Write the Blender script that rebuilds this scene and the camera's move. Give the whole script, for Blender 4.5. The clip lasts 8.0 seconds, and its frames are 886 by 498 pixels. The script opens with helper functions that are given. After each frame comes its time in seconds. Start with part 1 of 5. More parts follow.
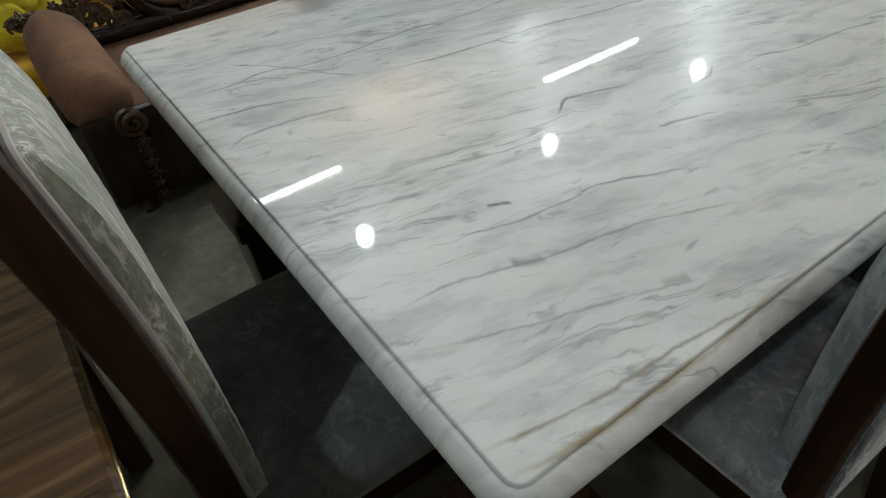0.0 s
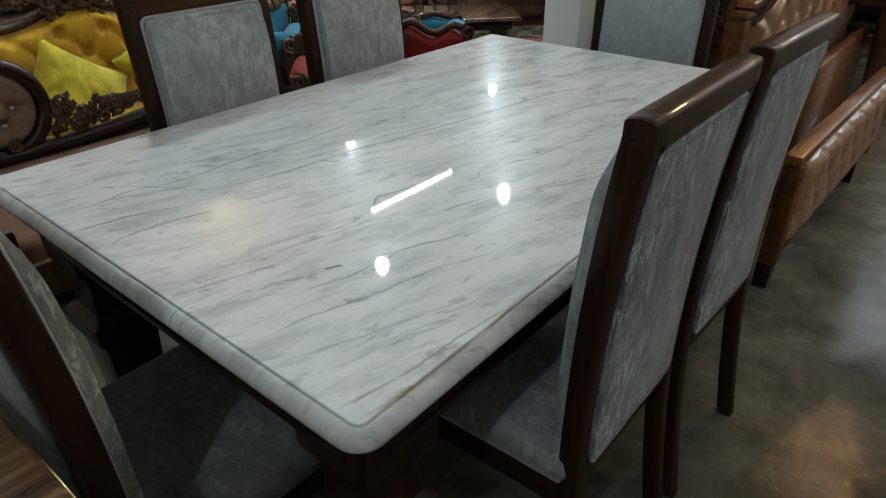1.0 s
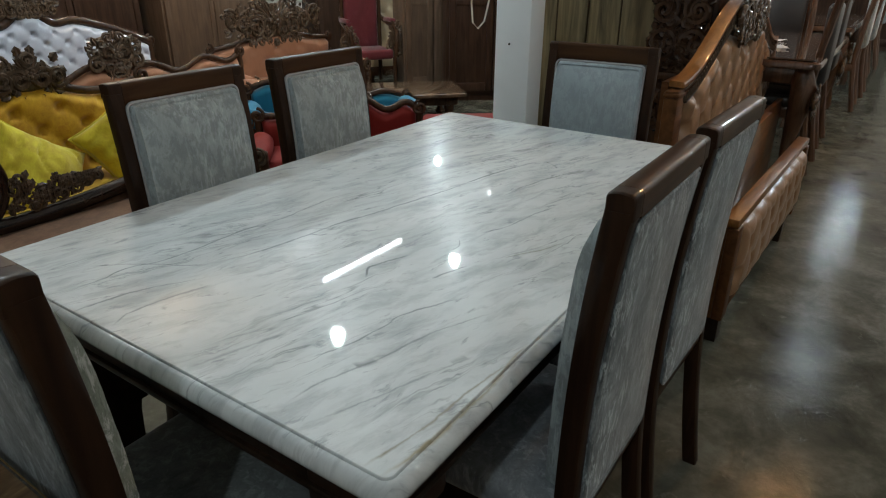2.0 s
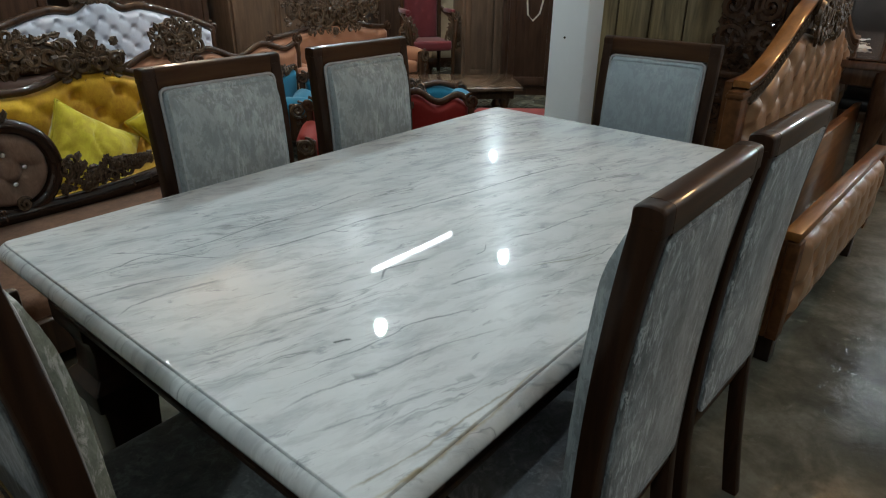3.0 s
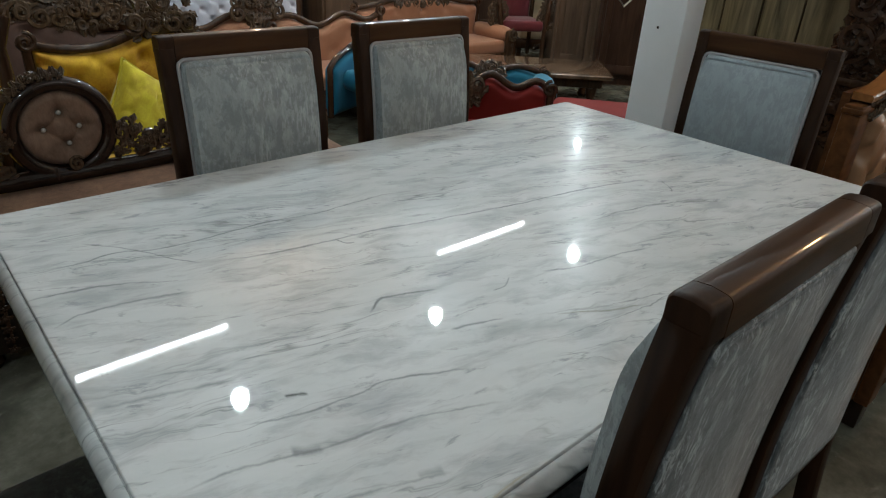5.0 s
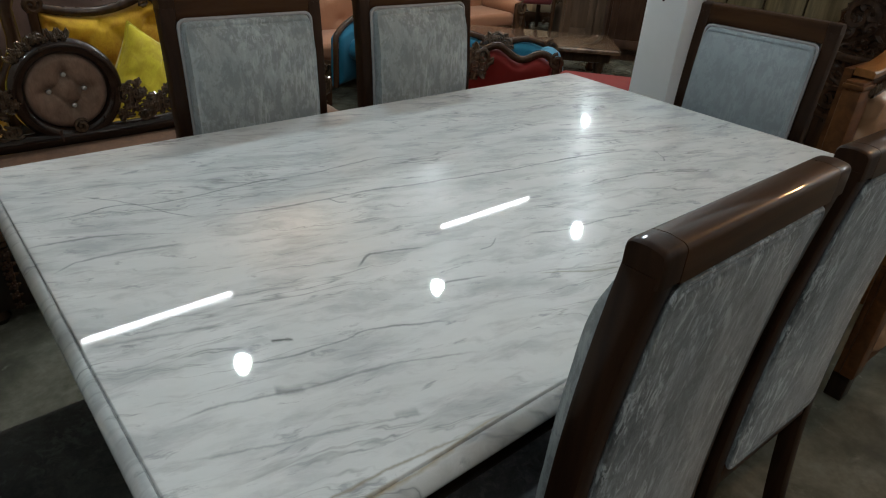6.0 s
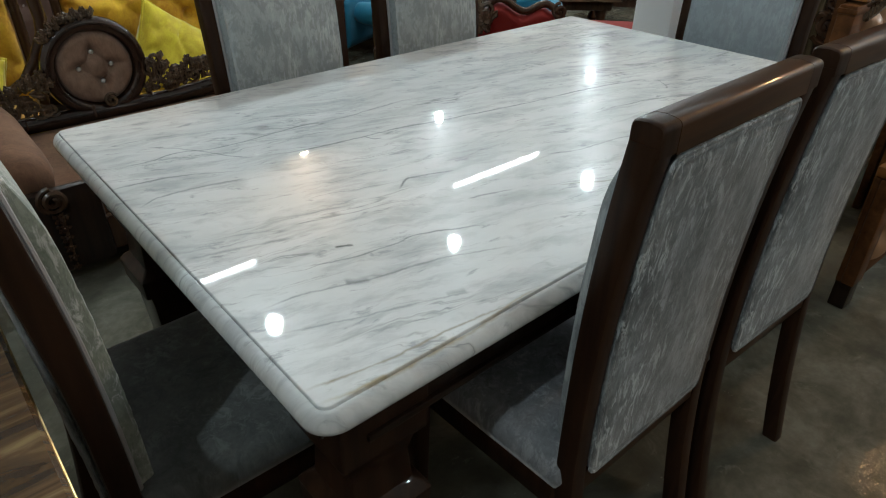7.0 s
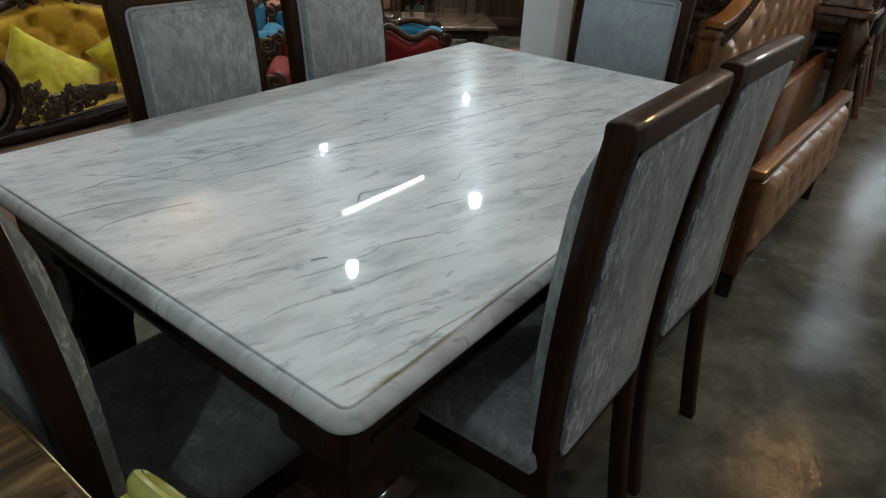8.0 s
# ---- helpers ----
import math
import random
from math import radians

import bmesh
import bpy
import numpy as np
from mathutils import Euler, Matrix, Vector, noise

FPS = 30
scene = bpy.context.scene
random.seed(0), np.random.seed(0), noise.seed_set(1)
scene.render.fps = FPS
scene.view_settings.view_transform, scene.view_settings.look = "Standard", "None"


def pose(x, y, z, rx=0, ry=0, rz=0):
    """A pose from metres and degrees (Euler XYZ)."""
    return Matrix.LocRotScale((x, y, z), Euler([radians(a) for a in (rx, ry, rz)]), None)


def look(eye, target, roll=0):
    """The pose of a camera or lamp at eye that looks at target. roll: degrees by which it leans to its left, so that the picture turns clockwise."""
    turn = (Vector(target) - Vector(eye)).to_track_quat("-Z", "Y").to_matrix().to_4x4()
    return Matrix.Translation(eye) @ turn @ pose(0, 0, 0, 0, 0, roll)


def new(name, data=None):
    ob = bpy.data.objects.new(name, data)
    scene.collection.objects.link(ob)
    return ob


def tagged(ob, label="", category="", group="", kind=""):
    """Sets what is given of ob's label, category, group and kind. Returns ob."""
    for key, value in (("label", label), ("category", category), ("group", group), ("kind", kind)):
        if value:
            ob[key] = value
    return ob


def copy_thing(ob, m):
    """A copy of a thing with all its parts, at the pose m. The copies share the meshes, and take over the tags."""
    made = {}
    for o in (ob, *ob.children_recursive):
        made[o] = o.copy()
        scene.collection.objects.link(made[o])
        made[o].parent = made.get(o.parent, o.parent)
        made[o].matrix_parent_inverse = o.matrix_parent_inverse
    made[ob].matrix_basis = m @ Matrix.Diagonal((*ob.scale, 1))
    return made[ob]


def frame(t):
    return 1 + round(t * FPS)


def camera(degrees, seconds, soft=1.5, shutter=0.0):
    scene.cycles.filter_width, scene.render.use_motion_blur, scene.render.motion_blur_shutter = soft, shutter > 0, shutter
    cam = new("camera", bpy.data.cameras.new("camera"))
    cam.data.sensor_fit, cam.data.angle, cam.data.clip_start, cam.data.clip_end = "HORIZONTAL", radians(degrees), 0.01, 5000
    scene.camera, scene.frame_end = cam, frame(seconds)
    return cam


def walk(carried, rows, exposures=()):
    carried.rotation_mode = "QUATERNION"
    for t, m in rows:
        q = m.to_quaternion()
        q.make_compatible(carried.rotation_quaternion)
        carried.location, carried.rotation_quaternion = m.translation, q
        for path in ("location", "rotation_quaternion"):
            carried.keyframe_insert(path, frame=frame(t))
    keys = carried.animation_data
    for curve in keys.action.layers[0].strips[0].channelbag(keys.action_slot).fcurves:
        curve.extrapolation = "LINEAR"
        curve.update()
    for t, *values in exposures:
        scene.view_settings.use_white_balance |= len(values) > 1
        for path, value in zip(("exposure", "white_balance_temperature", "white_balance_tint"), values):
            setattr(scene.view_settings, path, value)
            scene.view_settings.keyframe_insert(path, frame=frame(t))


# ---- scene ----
cam = camera(68.9, 8.0, soft=1.15)
PATH = [
    (0, (-0.134, -0.161, 1.182), (0.665, 1.116, -0.133), -5.7),
    (0.5, (-0.201, -0.279, 1.218), (0.983, 0.845, 0.062), 0.3),
    (1, (-0.306, -0.375, 1.257), (1.019, 0.736, 0.253), -0.5),
    (1.5, (-0.39, -0.371, 1.292), (1.093, 0.671, 0.447), -0.4),
    (1.7, (-0.419, -0.358, 1.297), (1.088, 0.671, 0.478), 0.2),
    (2.8, (-0.35, -0.356, 1.288), (1.11, 0.716, 0.441), 0.2),
    (3, (-0.317, -0.362, 1.285), (1.078, 0.799, 0.444), 0.8),
    (3.5, (-0.253, -0.383, 1.268), (1.01, 0.869, 0.353), 2.4),
    (4, (-0.183, -0.383, 1.266), (1.08, 0.867, 0.349), 0.2),
    (4.5, (-0.116, -0.328, 1.261), (1.157, 0.912, 0.344), 3.8),
    (4.7, (-0.095, -0.289, 1.274), (1.122, 1.019, 0.374), 3.6),
    (5.8, (-0.06, -0.306, 1.276), (1.138, 0.992, 0.338), 3.4),
    (6, (-0.074, -0.338, 1.265), (1.096, 0.959, 0.29), 4.3),
    (6.5, (-0.158, -0.425, 1.253), (0.899, 0.859, 0.142), 0.4),
    (7, (-0.209, -0.439, 1.262), (0.903, 0.839, 0.198), 0.3),
    (7.5, (-0.28, -0.394, 1.276), (0.972, 0.831, 0.31), 2.0),
    (8, (-0.349, -0.38, 1.257), (1.047, 0.661, 0.274), 2.8),
]
EXPOSURES = [(0.0, 0.17, 6600, 11), (0.5, 0.07, 6550, 11), (1.0, 0.03, 6350, 10), (1.5, -0.03, 6350, 9), (3.5, 0.02, 6200, 9), (4.5, -0.03, 6300, 10),
             (6.0, -0.05, 6450, 12), (6.5, 0.11, 6400, 11), (7.0, 0.29, 6350, 10), (7.5, 0.09, 6300, 10), (8.0, -0.04, 6250, 10)]
walk(cam, [(t, look(eye, target, roll)) for t, eye, target, roll in PATH], EXPOSURES)

# ---- world and lamps: a dim showroom lit by bare bulbs and tubes ----
world = bpy.data.worlds.new("world")
scene.world = world
world.use_nodes = True
world.node_tree.nodes["Background"].inputs[0].default_value = (0.6, 0.7, 0.8, 1)
world.node_tree.nodes["Background"].inputs[1].default_value = 0.01
CEILING_Z = 3.55
BULB_Z = 2.89
# the last five bulbs are unseen, added as fill light
BULBS = [(1.13, 2.77, 1.0), (2.70, 2.77, 1.0), (4.38, 2.79, 1.0), (4.41, 4.95, 0.9), (7.08, 4.88, 0.8), (8.70, 5.0, 0.8),
         (6.95, -0.27, 0.2), (11.4, -0.15, 0.42), (8.4, -2.2, 0.9), (11.2, -1.6, 1.2), (2.1, -2.4, 0.14), (-1.6, -0.6, 0.7), (6.3, 2.3, 1.3)]
WARM_BULBS = [(4.45, -0.38, 1.4)]
TUBE_Z = 3.35
TUBES = [(3.95, 5.29, 4.19), (0.50, 1.65, 4.22), (7.4, 8.7, 4.2)]


# ---- small node and mesh helpers ----
def mat(name):
    m = bpy.data.materials.new(name)
    m.use_nodes = True
    return m, m.node_tree.nodes, m.node_tree.links, m.node_tree.nodes["Principled BSDF"]


def node(nodes, kind, **values):
    n = nodes.new(kind)
    for key, value in values.items():
        setattr(n, key, value)
    return n


def math_node(nodes, links, op, a, b=None, clamp=False):
    n = nodes.new("ShaderNodeMath")
    n.operation, n.use_clamp = op, clamp
    for i, v in enumerate((a, b)):
        if v is None:
            continue
        if isinstance(v, (int, float)):
            n.inputs[i].default_value = v
        else:
            links.new(v, n.inputs[i])
    return n.outputs[0]


def ramp(nodes, links, fac, stops):
    n = nodes.new("ShaderNodeValToRGB")
    while len(n.color_ramp.elements) < len(stops):
        n.color_ramp.elements.new(0.5)
    for e, (p, c) in zip(n.color_ramp.elements, stops):
        e.position, e.color = p, (*c, 1) if len(c) == 3 else c
    links.new(fac, n.inputs[0])
    return n.outputs[0]


def mix(nodes, links, fac, a, b, kind="MIX"):
    n = nodes.new("ShaderNodeMix")
    n.data_type, n.blend_type = "RGBA", kind
    for sock, v in ((n.inputs[0], fac), (n.inputs[6], a), (n.inputs[7], b)):
        if isinstance(v, (int, float)):
            sock.default_value = v
        elif isinstance(v, tuple):
            sock.default_value = (*v, 1)
        else:
            links.new(v, sock)
    return n.outputs[2]


def coords(nodes, links, scale=(1, 1, 1), turn=0.0, kind="Object"):
    tc = nodes.new("ShaderNodeTexCoord")
    mp = nodes.new("ShaderNodeMapping")
    mp.inputs["Scale"].default_value = scale
    mp.inputs["Rotation"].default_value = (0, 0, turn)
    links.new(tc.outputs[kind], mp.inputs[0])
    return mp.outputs[0]


def noise_tex(nodes, links, vec, scale, detail=4, rough=0.55, distort=0.0):
    n = nodes.new("ShaderNodeTexNoise")
    n.inputs["Scale"].default_value, n.inputs["Detail"].default_value = scale, detail
    n.inputs["Roughness"].default_value, n.inputs["Distortion"].default_value = rough, distort
    links.new(vec, n.inputs["Vector"])
    return n.outputs["Fac"]


def bump(nodes, links, bsdf, height, strength=0.3, distance=0.01):
    n = nodes.new("ShaderNodeBump")
    n.inputs["Strength"].default_value, n.inputs["Distance"].default_value = strength, distance
    links.new(height, n.inputs["Height"])
    links.new(n.outputs[0], bsdf.inputs["Normal"])


def wood(name, dark, light, rough=0.25, coat=0.5, grain=1.0, axis=2, ior=1.5, polish=0.045):
    """Varnished wood, its grain along one axis of the object."""
    m, n, l, b = mat(name)
    sc = [14.0 * grain] * 3
    sc[axis] = 1.2 * grain
    v = coords(n, l, tuple(sc))
    f = noise_tex(n, l, v, 2.0, 6, 0.6, 0.6)
    broad = noise_tex(n, l, coords(n, l, (2, 2, 2)), 2.0, 3)
    c = ramp(n, l, f, [(0.3, dark), (0.7, light)])
    c = mix(n, l, math_node(n, l, "MULTIPLY", broad, 0.5), c, tuple(x * 0.45 for x in dark))
    l.new(c, b.inputs["Base Color"])
    b.inputs["Specular IOR Level"].default_value = 0.06
    r = math_node(n, l, "ADD", math_node(n, l, "MULTIPLY", broad, 0.2), rough - 0.08)
    l.new(r, b.inputs["Roughness"])
    b.inputs["Coat Weight"].default_value, b.inputs["Coat Roughness"].default_value = coat, polish
    b.inputs["Coat IOR"].default_value = ior
    bump(n, l, b, f, 0.12, 0.004)
    return m


def velvet(name, dark, light, scale=1.0, rough=0.75, sheen=0.3, crush=1.0, flecks=0.0, upright=0.45, streaks=0.0, rubbed=None):
    """Crushed velvet: jagged blotches stretched a little along z, fine nap, and pale rubbed flecks."""
    m, n, l, b = mat(name)
    big = noise_tex(n, l, coords(n, l, (9 * scale, 9 * scale, 9 * scale * upright * 1.3)), 1.0, 3, 0.55, 0.6)
    patch = noise_tex(n, l, coords(n, l, (34 * scale, 34 * scale, 34 * scale * upright)), 1.0, 7, 0.72, 1.4)
    nap = noise_tex(n, l, coords(n, l, (230 * scale, 230 * scale, 90 * scale)), 1.0, 3, 0.7)
    f = math_node(n, l, "ADD", math_node(n, l, "MULTIPLY", big, 0.42), math_node(n, l, "MULTIPLY", patch, 0.42))
    f = math_node(n, l, "ADD", f, math_node(n, l, "MULTIPLY", nap, 0.16))
    spread = 0.13 / max(crush, 0.2)
    c = ramp(n, l, f, [(0.5 - spread, dark), (0.5 + spread, light)])
    if streaks:
        worn = noise_tex(n, l, coords(n, l, (38 * scale, 38 * scale, 22 * scale)), 1.0, 8, 0.74, 0.3)
        worn = ramp(n, l, worn, [(0.47, (0.0,) * 3), (0.53, (streaks,) * 3)])
        c = mix(n, l, worn, c, tuple(x * 0.46 for x in light))
        drip = noise_tex(n, l, coords(n, l, (130 * scale, 130 * scale, 15 * scale)), 1.0, 5, 0.6)
        drip = ramp(n, l, drip, [(0.53, (0.0,) * 3), (0.58, (streaks,) * 3)])
        zone = ramp(n, l, big, [(0.45, (0.0,) * 3), (0.6, (1.0,) * 3)])
        c = mix(n, l, math_node(n, l, "MULTIPLY", drip, zone), c, tuple(min(0.7, x * 1.25) for x in light))
    if flecks:
        fl = noise_tex(n, l, coords(n, l, (70 * scale, 70 * scale, 20 * scale)), 1.0, 7, 0.76, 0.7)
        spot = noise_tex(n, l, coords(n, l, (7, 7, 3.5)), 1.0, 2)
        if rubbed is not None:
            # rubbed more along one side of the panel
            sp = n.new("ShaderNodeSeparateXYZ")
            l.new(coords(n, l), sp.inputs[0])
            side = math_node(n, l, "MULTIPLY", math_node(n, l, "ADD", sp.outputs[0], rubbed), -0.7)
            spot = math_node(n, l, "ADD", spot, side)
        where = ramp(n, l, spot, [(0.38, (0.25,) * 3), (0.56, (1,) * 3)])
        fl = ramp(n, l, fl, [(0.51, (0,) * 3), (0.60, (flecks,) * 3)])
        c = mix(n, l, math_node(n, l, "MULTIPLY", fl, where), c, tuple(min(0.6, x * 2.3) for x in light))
    l.new(c, b.inputs["Base Color"])
    b.inputs["Roughness"].default_value = rough
    b.inputs["Sheen Weight"].default_value, b.inputs["Sheen Roughness"].default_value = sheen, 0.4
    b.inputs["Specular IOR Level"].default_value = 0.25
    bump(n, l, b, f, 0.4, 0.004)
    return m


def plain(name, colour, rough=0.5, metal=0.0, vary=0.25, scale=6.0, coat=0.0):
    m, n, l, b = mat(name)
    f = noise_tex(n, l, coords(n, l), scale, 6, 0.6)
    c = ramp(n, l, f, [(0.25, tuple(x * (1 - vary) for x in colour)), (0.75, tuple(min(1, x * (1 + vary)) for x in colour))])
    l.new(c, b.inputs["Base Color"])
    b.inputs["Roughness"].default_value, b.inputs["Metallic"].default_value = rough, metal
    b.inputs["Coat Weight"].default_value = coat
    bump(n, l, b, f, 0.1, 0.003)
    return m


def glow(name, colour, strength):
    m, n, l, b = mat(name)
    b.inputs["Base Color"].default_value = (0.8, 0.8, 0.8, 1)
    b.inputs["Emission Color"].default_value = (*colour, 1)
    b.inputs["Emission Strength"].default_value = strength
    return m


def obj(name, bm, material, smooth=40):
    me = bpy.data.meshes.new(name)
    bmesh.ops.recalc_face_normals(bm, faces=bm.faces)
    bm.to_mesh(me)
    bm.free()
    if smooth:
        me.shade_smooth()
        me.set_sharp_from_angle(angle=radians(smooth))
    me.materials.append(material)
    return new(name, me)


def part(name, bm, material, parent, label="", smooth=40):
    ob = obj(name, bm, material, smooth)
    ob.parent = parent
    if label:
        tagged(ob, label)
    return ob


def thing(name, label, category, m=None, group="", kind=""):
    ob = new(name)
    ob.empty_display_size = 0.1
    if m is not None:
        ob.matrix_basis = m
    return tagged(ob, label, category, group, kind)


def box(bm, x0, x1, y0, y1, z0, z1, bevel=0.0, seg=2):
    m = Matrix.LocRotScale(((x0 + x1) / 2, (y0 + y1) / 2, (z0 + z1) / 2), None, (abs(x1 - x0), abs(y1 - y0), abs(z1 - z0)))
    r = bmesh.ops.create_cube(bm, size=1, matrix=m)
    if bevel:
        edges = {e for v in r["verts"] for e in v.link_edges}
        bmesh.ops.bevel(bm, geom=list(edges), offset=bevel, segments=seg, profile=0.5, affect="EDGES")
    return bm


def boxes(*args, bevel=0.0, seg=2):
    bm = bmesh.new()
    for a in args:
        b2 = bmesh.new()
        box(b2, *a, bevel=bevel, seg=seg)
        join(bm, b2)
    return bm


def join(bm, other):
    me = bpy.data.meshes.new("tmp")
    other.to_mesh(me)
    other.free()
    bm.from_mesh(me)
    bpy.data.meshes.remove(me)
    return bm


def loft(bm, rings, closed=True, cap=True):
    """Skin a list of rings of equal length."""
    vs = [[bm.verts.new(p) for p in r] for r in rings]
    n = len(rings[0])
    for a, b in zip(vs, vs[1:]):
        for i in range(n if closed else n - 1):
            j = (i + 1) % n
            bm.faces.new((a[i], a[j], b[j], b[i]))
    if cap:
        bm.faces.new(vs[0][::-1])
        bm.faces.new(vs[-1])
    return bm


def rect_ring(cx, cy, z, hx, hy, r=0.0, seg=3):
    """A rounded rectangle in the plane z."""
    if r <= 0:
        return [(cx - hx, cy - hy, z), (cx + hx, cy - hy, z), (cx + hx, cy + hy, z), (cx - hx, cy + hy, z)]
    out = []
    for sx, sy, a0 in ((1, -1, -90), (1, 1, 0), (-1, 1, 90), (-1, -1, 180)):
        for i in range(seg + 1):
            a = radians(a0 + 90 * i / seg)
            out.append((cx + sx * (hx - r) + r * math.cos(a), cy + sy * (hy - r) + r * math.sin(a), z))
    return out


def tube(bm, pts, radius, sides=8, flat=1.0, cap=True):
    """A tube along points; radius may be a list. flat squeezes it along y."""
    pts = [Vector(p) for p in pts]
    rad = radius if isinstance(radius, (list, tuple)) else [radius] * len(pts)
    rings = []
    up = Vector((0, 1, 0))
    for i, p in enumerate(pts):
        t = (pts[min(i + 1, len(pts) - 1)] - pts[max(i - 1, 0)]).normalized()
        u = up - up.dot(t) * t
        u = u.normalized() if u.length > 1e-3 else Vector((1, 0, 0))
        w = t.cross(u)
        rings.append([p + (math.cos(2 * math.pi * k / sides) * w + math.sin(2 * math.pi * k / sides) * u * flat) * rad[i] for k in range(sides)])
    return loft(bm, rings, True, cap)


def lathe(bm, prof, cx=0, cy=0, sides=20, cap=True):
    rings = [[(cx + r * math.cos(2 * math.pi * k / sides), cy + r * math.sin(2 * math.pi * k / sides), z) for k in range(sides)] for r, z in prof]
    return loft(bm, rings, True, cap)


def blob(bm, c, r, seg=10, rings=6, m=None):
    mm = Matrix.LocRotScale(c, m, (r, r, r) if isinstance(r, (int, float)) else r)
    rows = []
    for j in range(1, rings):
        a = math.pi * j / rings
        rows.append([bm.verts.new(mm @ Vector((math.sin(a) * math.cos(2 * math.pi * i / seg), math.sin(a) * math.sin(2 * math.pi * i / seg), math.cos(a)))) for i in range(seg)])
    top, low = bm.verts.new(mm @ Vector((0, 0, 1))), bm.verts.new(mm @ Vector((0, 0, -1)))
    for i in range(seg):
        k = (i + 1) % seg
        bm.faces.new((top, rows[0][i], rows[0][k]))
        bm.faces.new((low, rows[-1][k], rows[-1][i]))
        for a, b in zip(rows, rows[1:]):
            bm.faces.new((a[i], b[i], b[k], a[k]))
    return bm


def spiral(bm, cx, cy, cz, size, turns, start, thick, hand=1, sides=5, n=16):
    """A carved scroll in the xz plane, rising a little out of it."""
    pts, rad = [], []
    for i in range(n + 1):
        f = i / n
        r = size * (1 - 0.86 * f)
        a = start + hand * turns * 2 * math.pi * f
        pts.append((cx + r * math.cos(a), cy - thick * 0.7 * f, cz + r * math.sin(a)))
        rad.append(thick * (0.75 + 0.35 * math.sin(math.pi * f)))
    return tube(bm, pts, rad, sides)


def leaf(bm, cx, cy, cz, angle, length, width, curl=0.3):
    """An acanthus leaf in the xz plane with a raised midrib."""
    rings = []
    n = 6
    for i in range(n + 1):
        f = i / n
        a = angle + curl * f * 2
        w = width * (math.sin(math.pi * min(1, f * 0.92 + 0.08)) ** 0.7) * (1 + 0.18 * math.cos(f * 18)) + 0.001
        px = cx + length * f * math.cos(angle + curl * f)
        pz = cz + length * f * math.sin(angle + curl * f)
        nx, nz = -math.sin(a), math.cos(a)
        lift = 0.35 * width + 0.5 * width * math.sin(math.pi * f)
        rings.append([(px + nx * w, cy, pz + nz * w), (px + nx * w * 0.5, cy - lift * 0.8, pz + nz * w * 0.5), (px, cy - lift * 0.45, pz),
                      (px - nx * w * 0.5, cy - lift * 0.8, pz - nz * w * 0.5), (px - nx * w, cy, pz - nz * w), (px, cy + 0.004, pz)])
    return loft(bm, rings, True, True)


def rosette(bm, cx, cy, cz, r, petals=6):
    blob(bm, (cx, cy - r * 0.45, cz), r * 0.3, 8, 5)
    for ring, rr in ((0.62, 0.4), (0.36, 0.3)):
        for k in range(petals):
            a = 2 * math.pi * (k + (0.5 if ring < 0.5 else 0)) / petals
            q = Euler((0, -a, 0)).to_quaternion()
            blob(bm, (cx + r * ring * math.cos(a), cy - r * (0.15 if ring > 0.5 else 0.35), cz + r * ring * math.sin(a)), (r * rr, r * 0.22, r * rr * 0.8), 7, 4, q)
    return bm


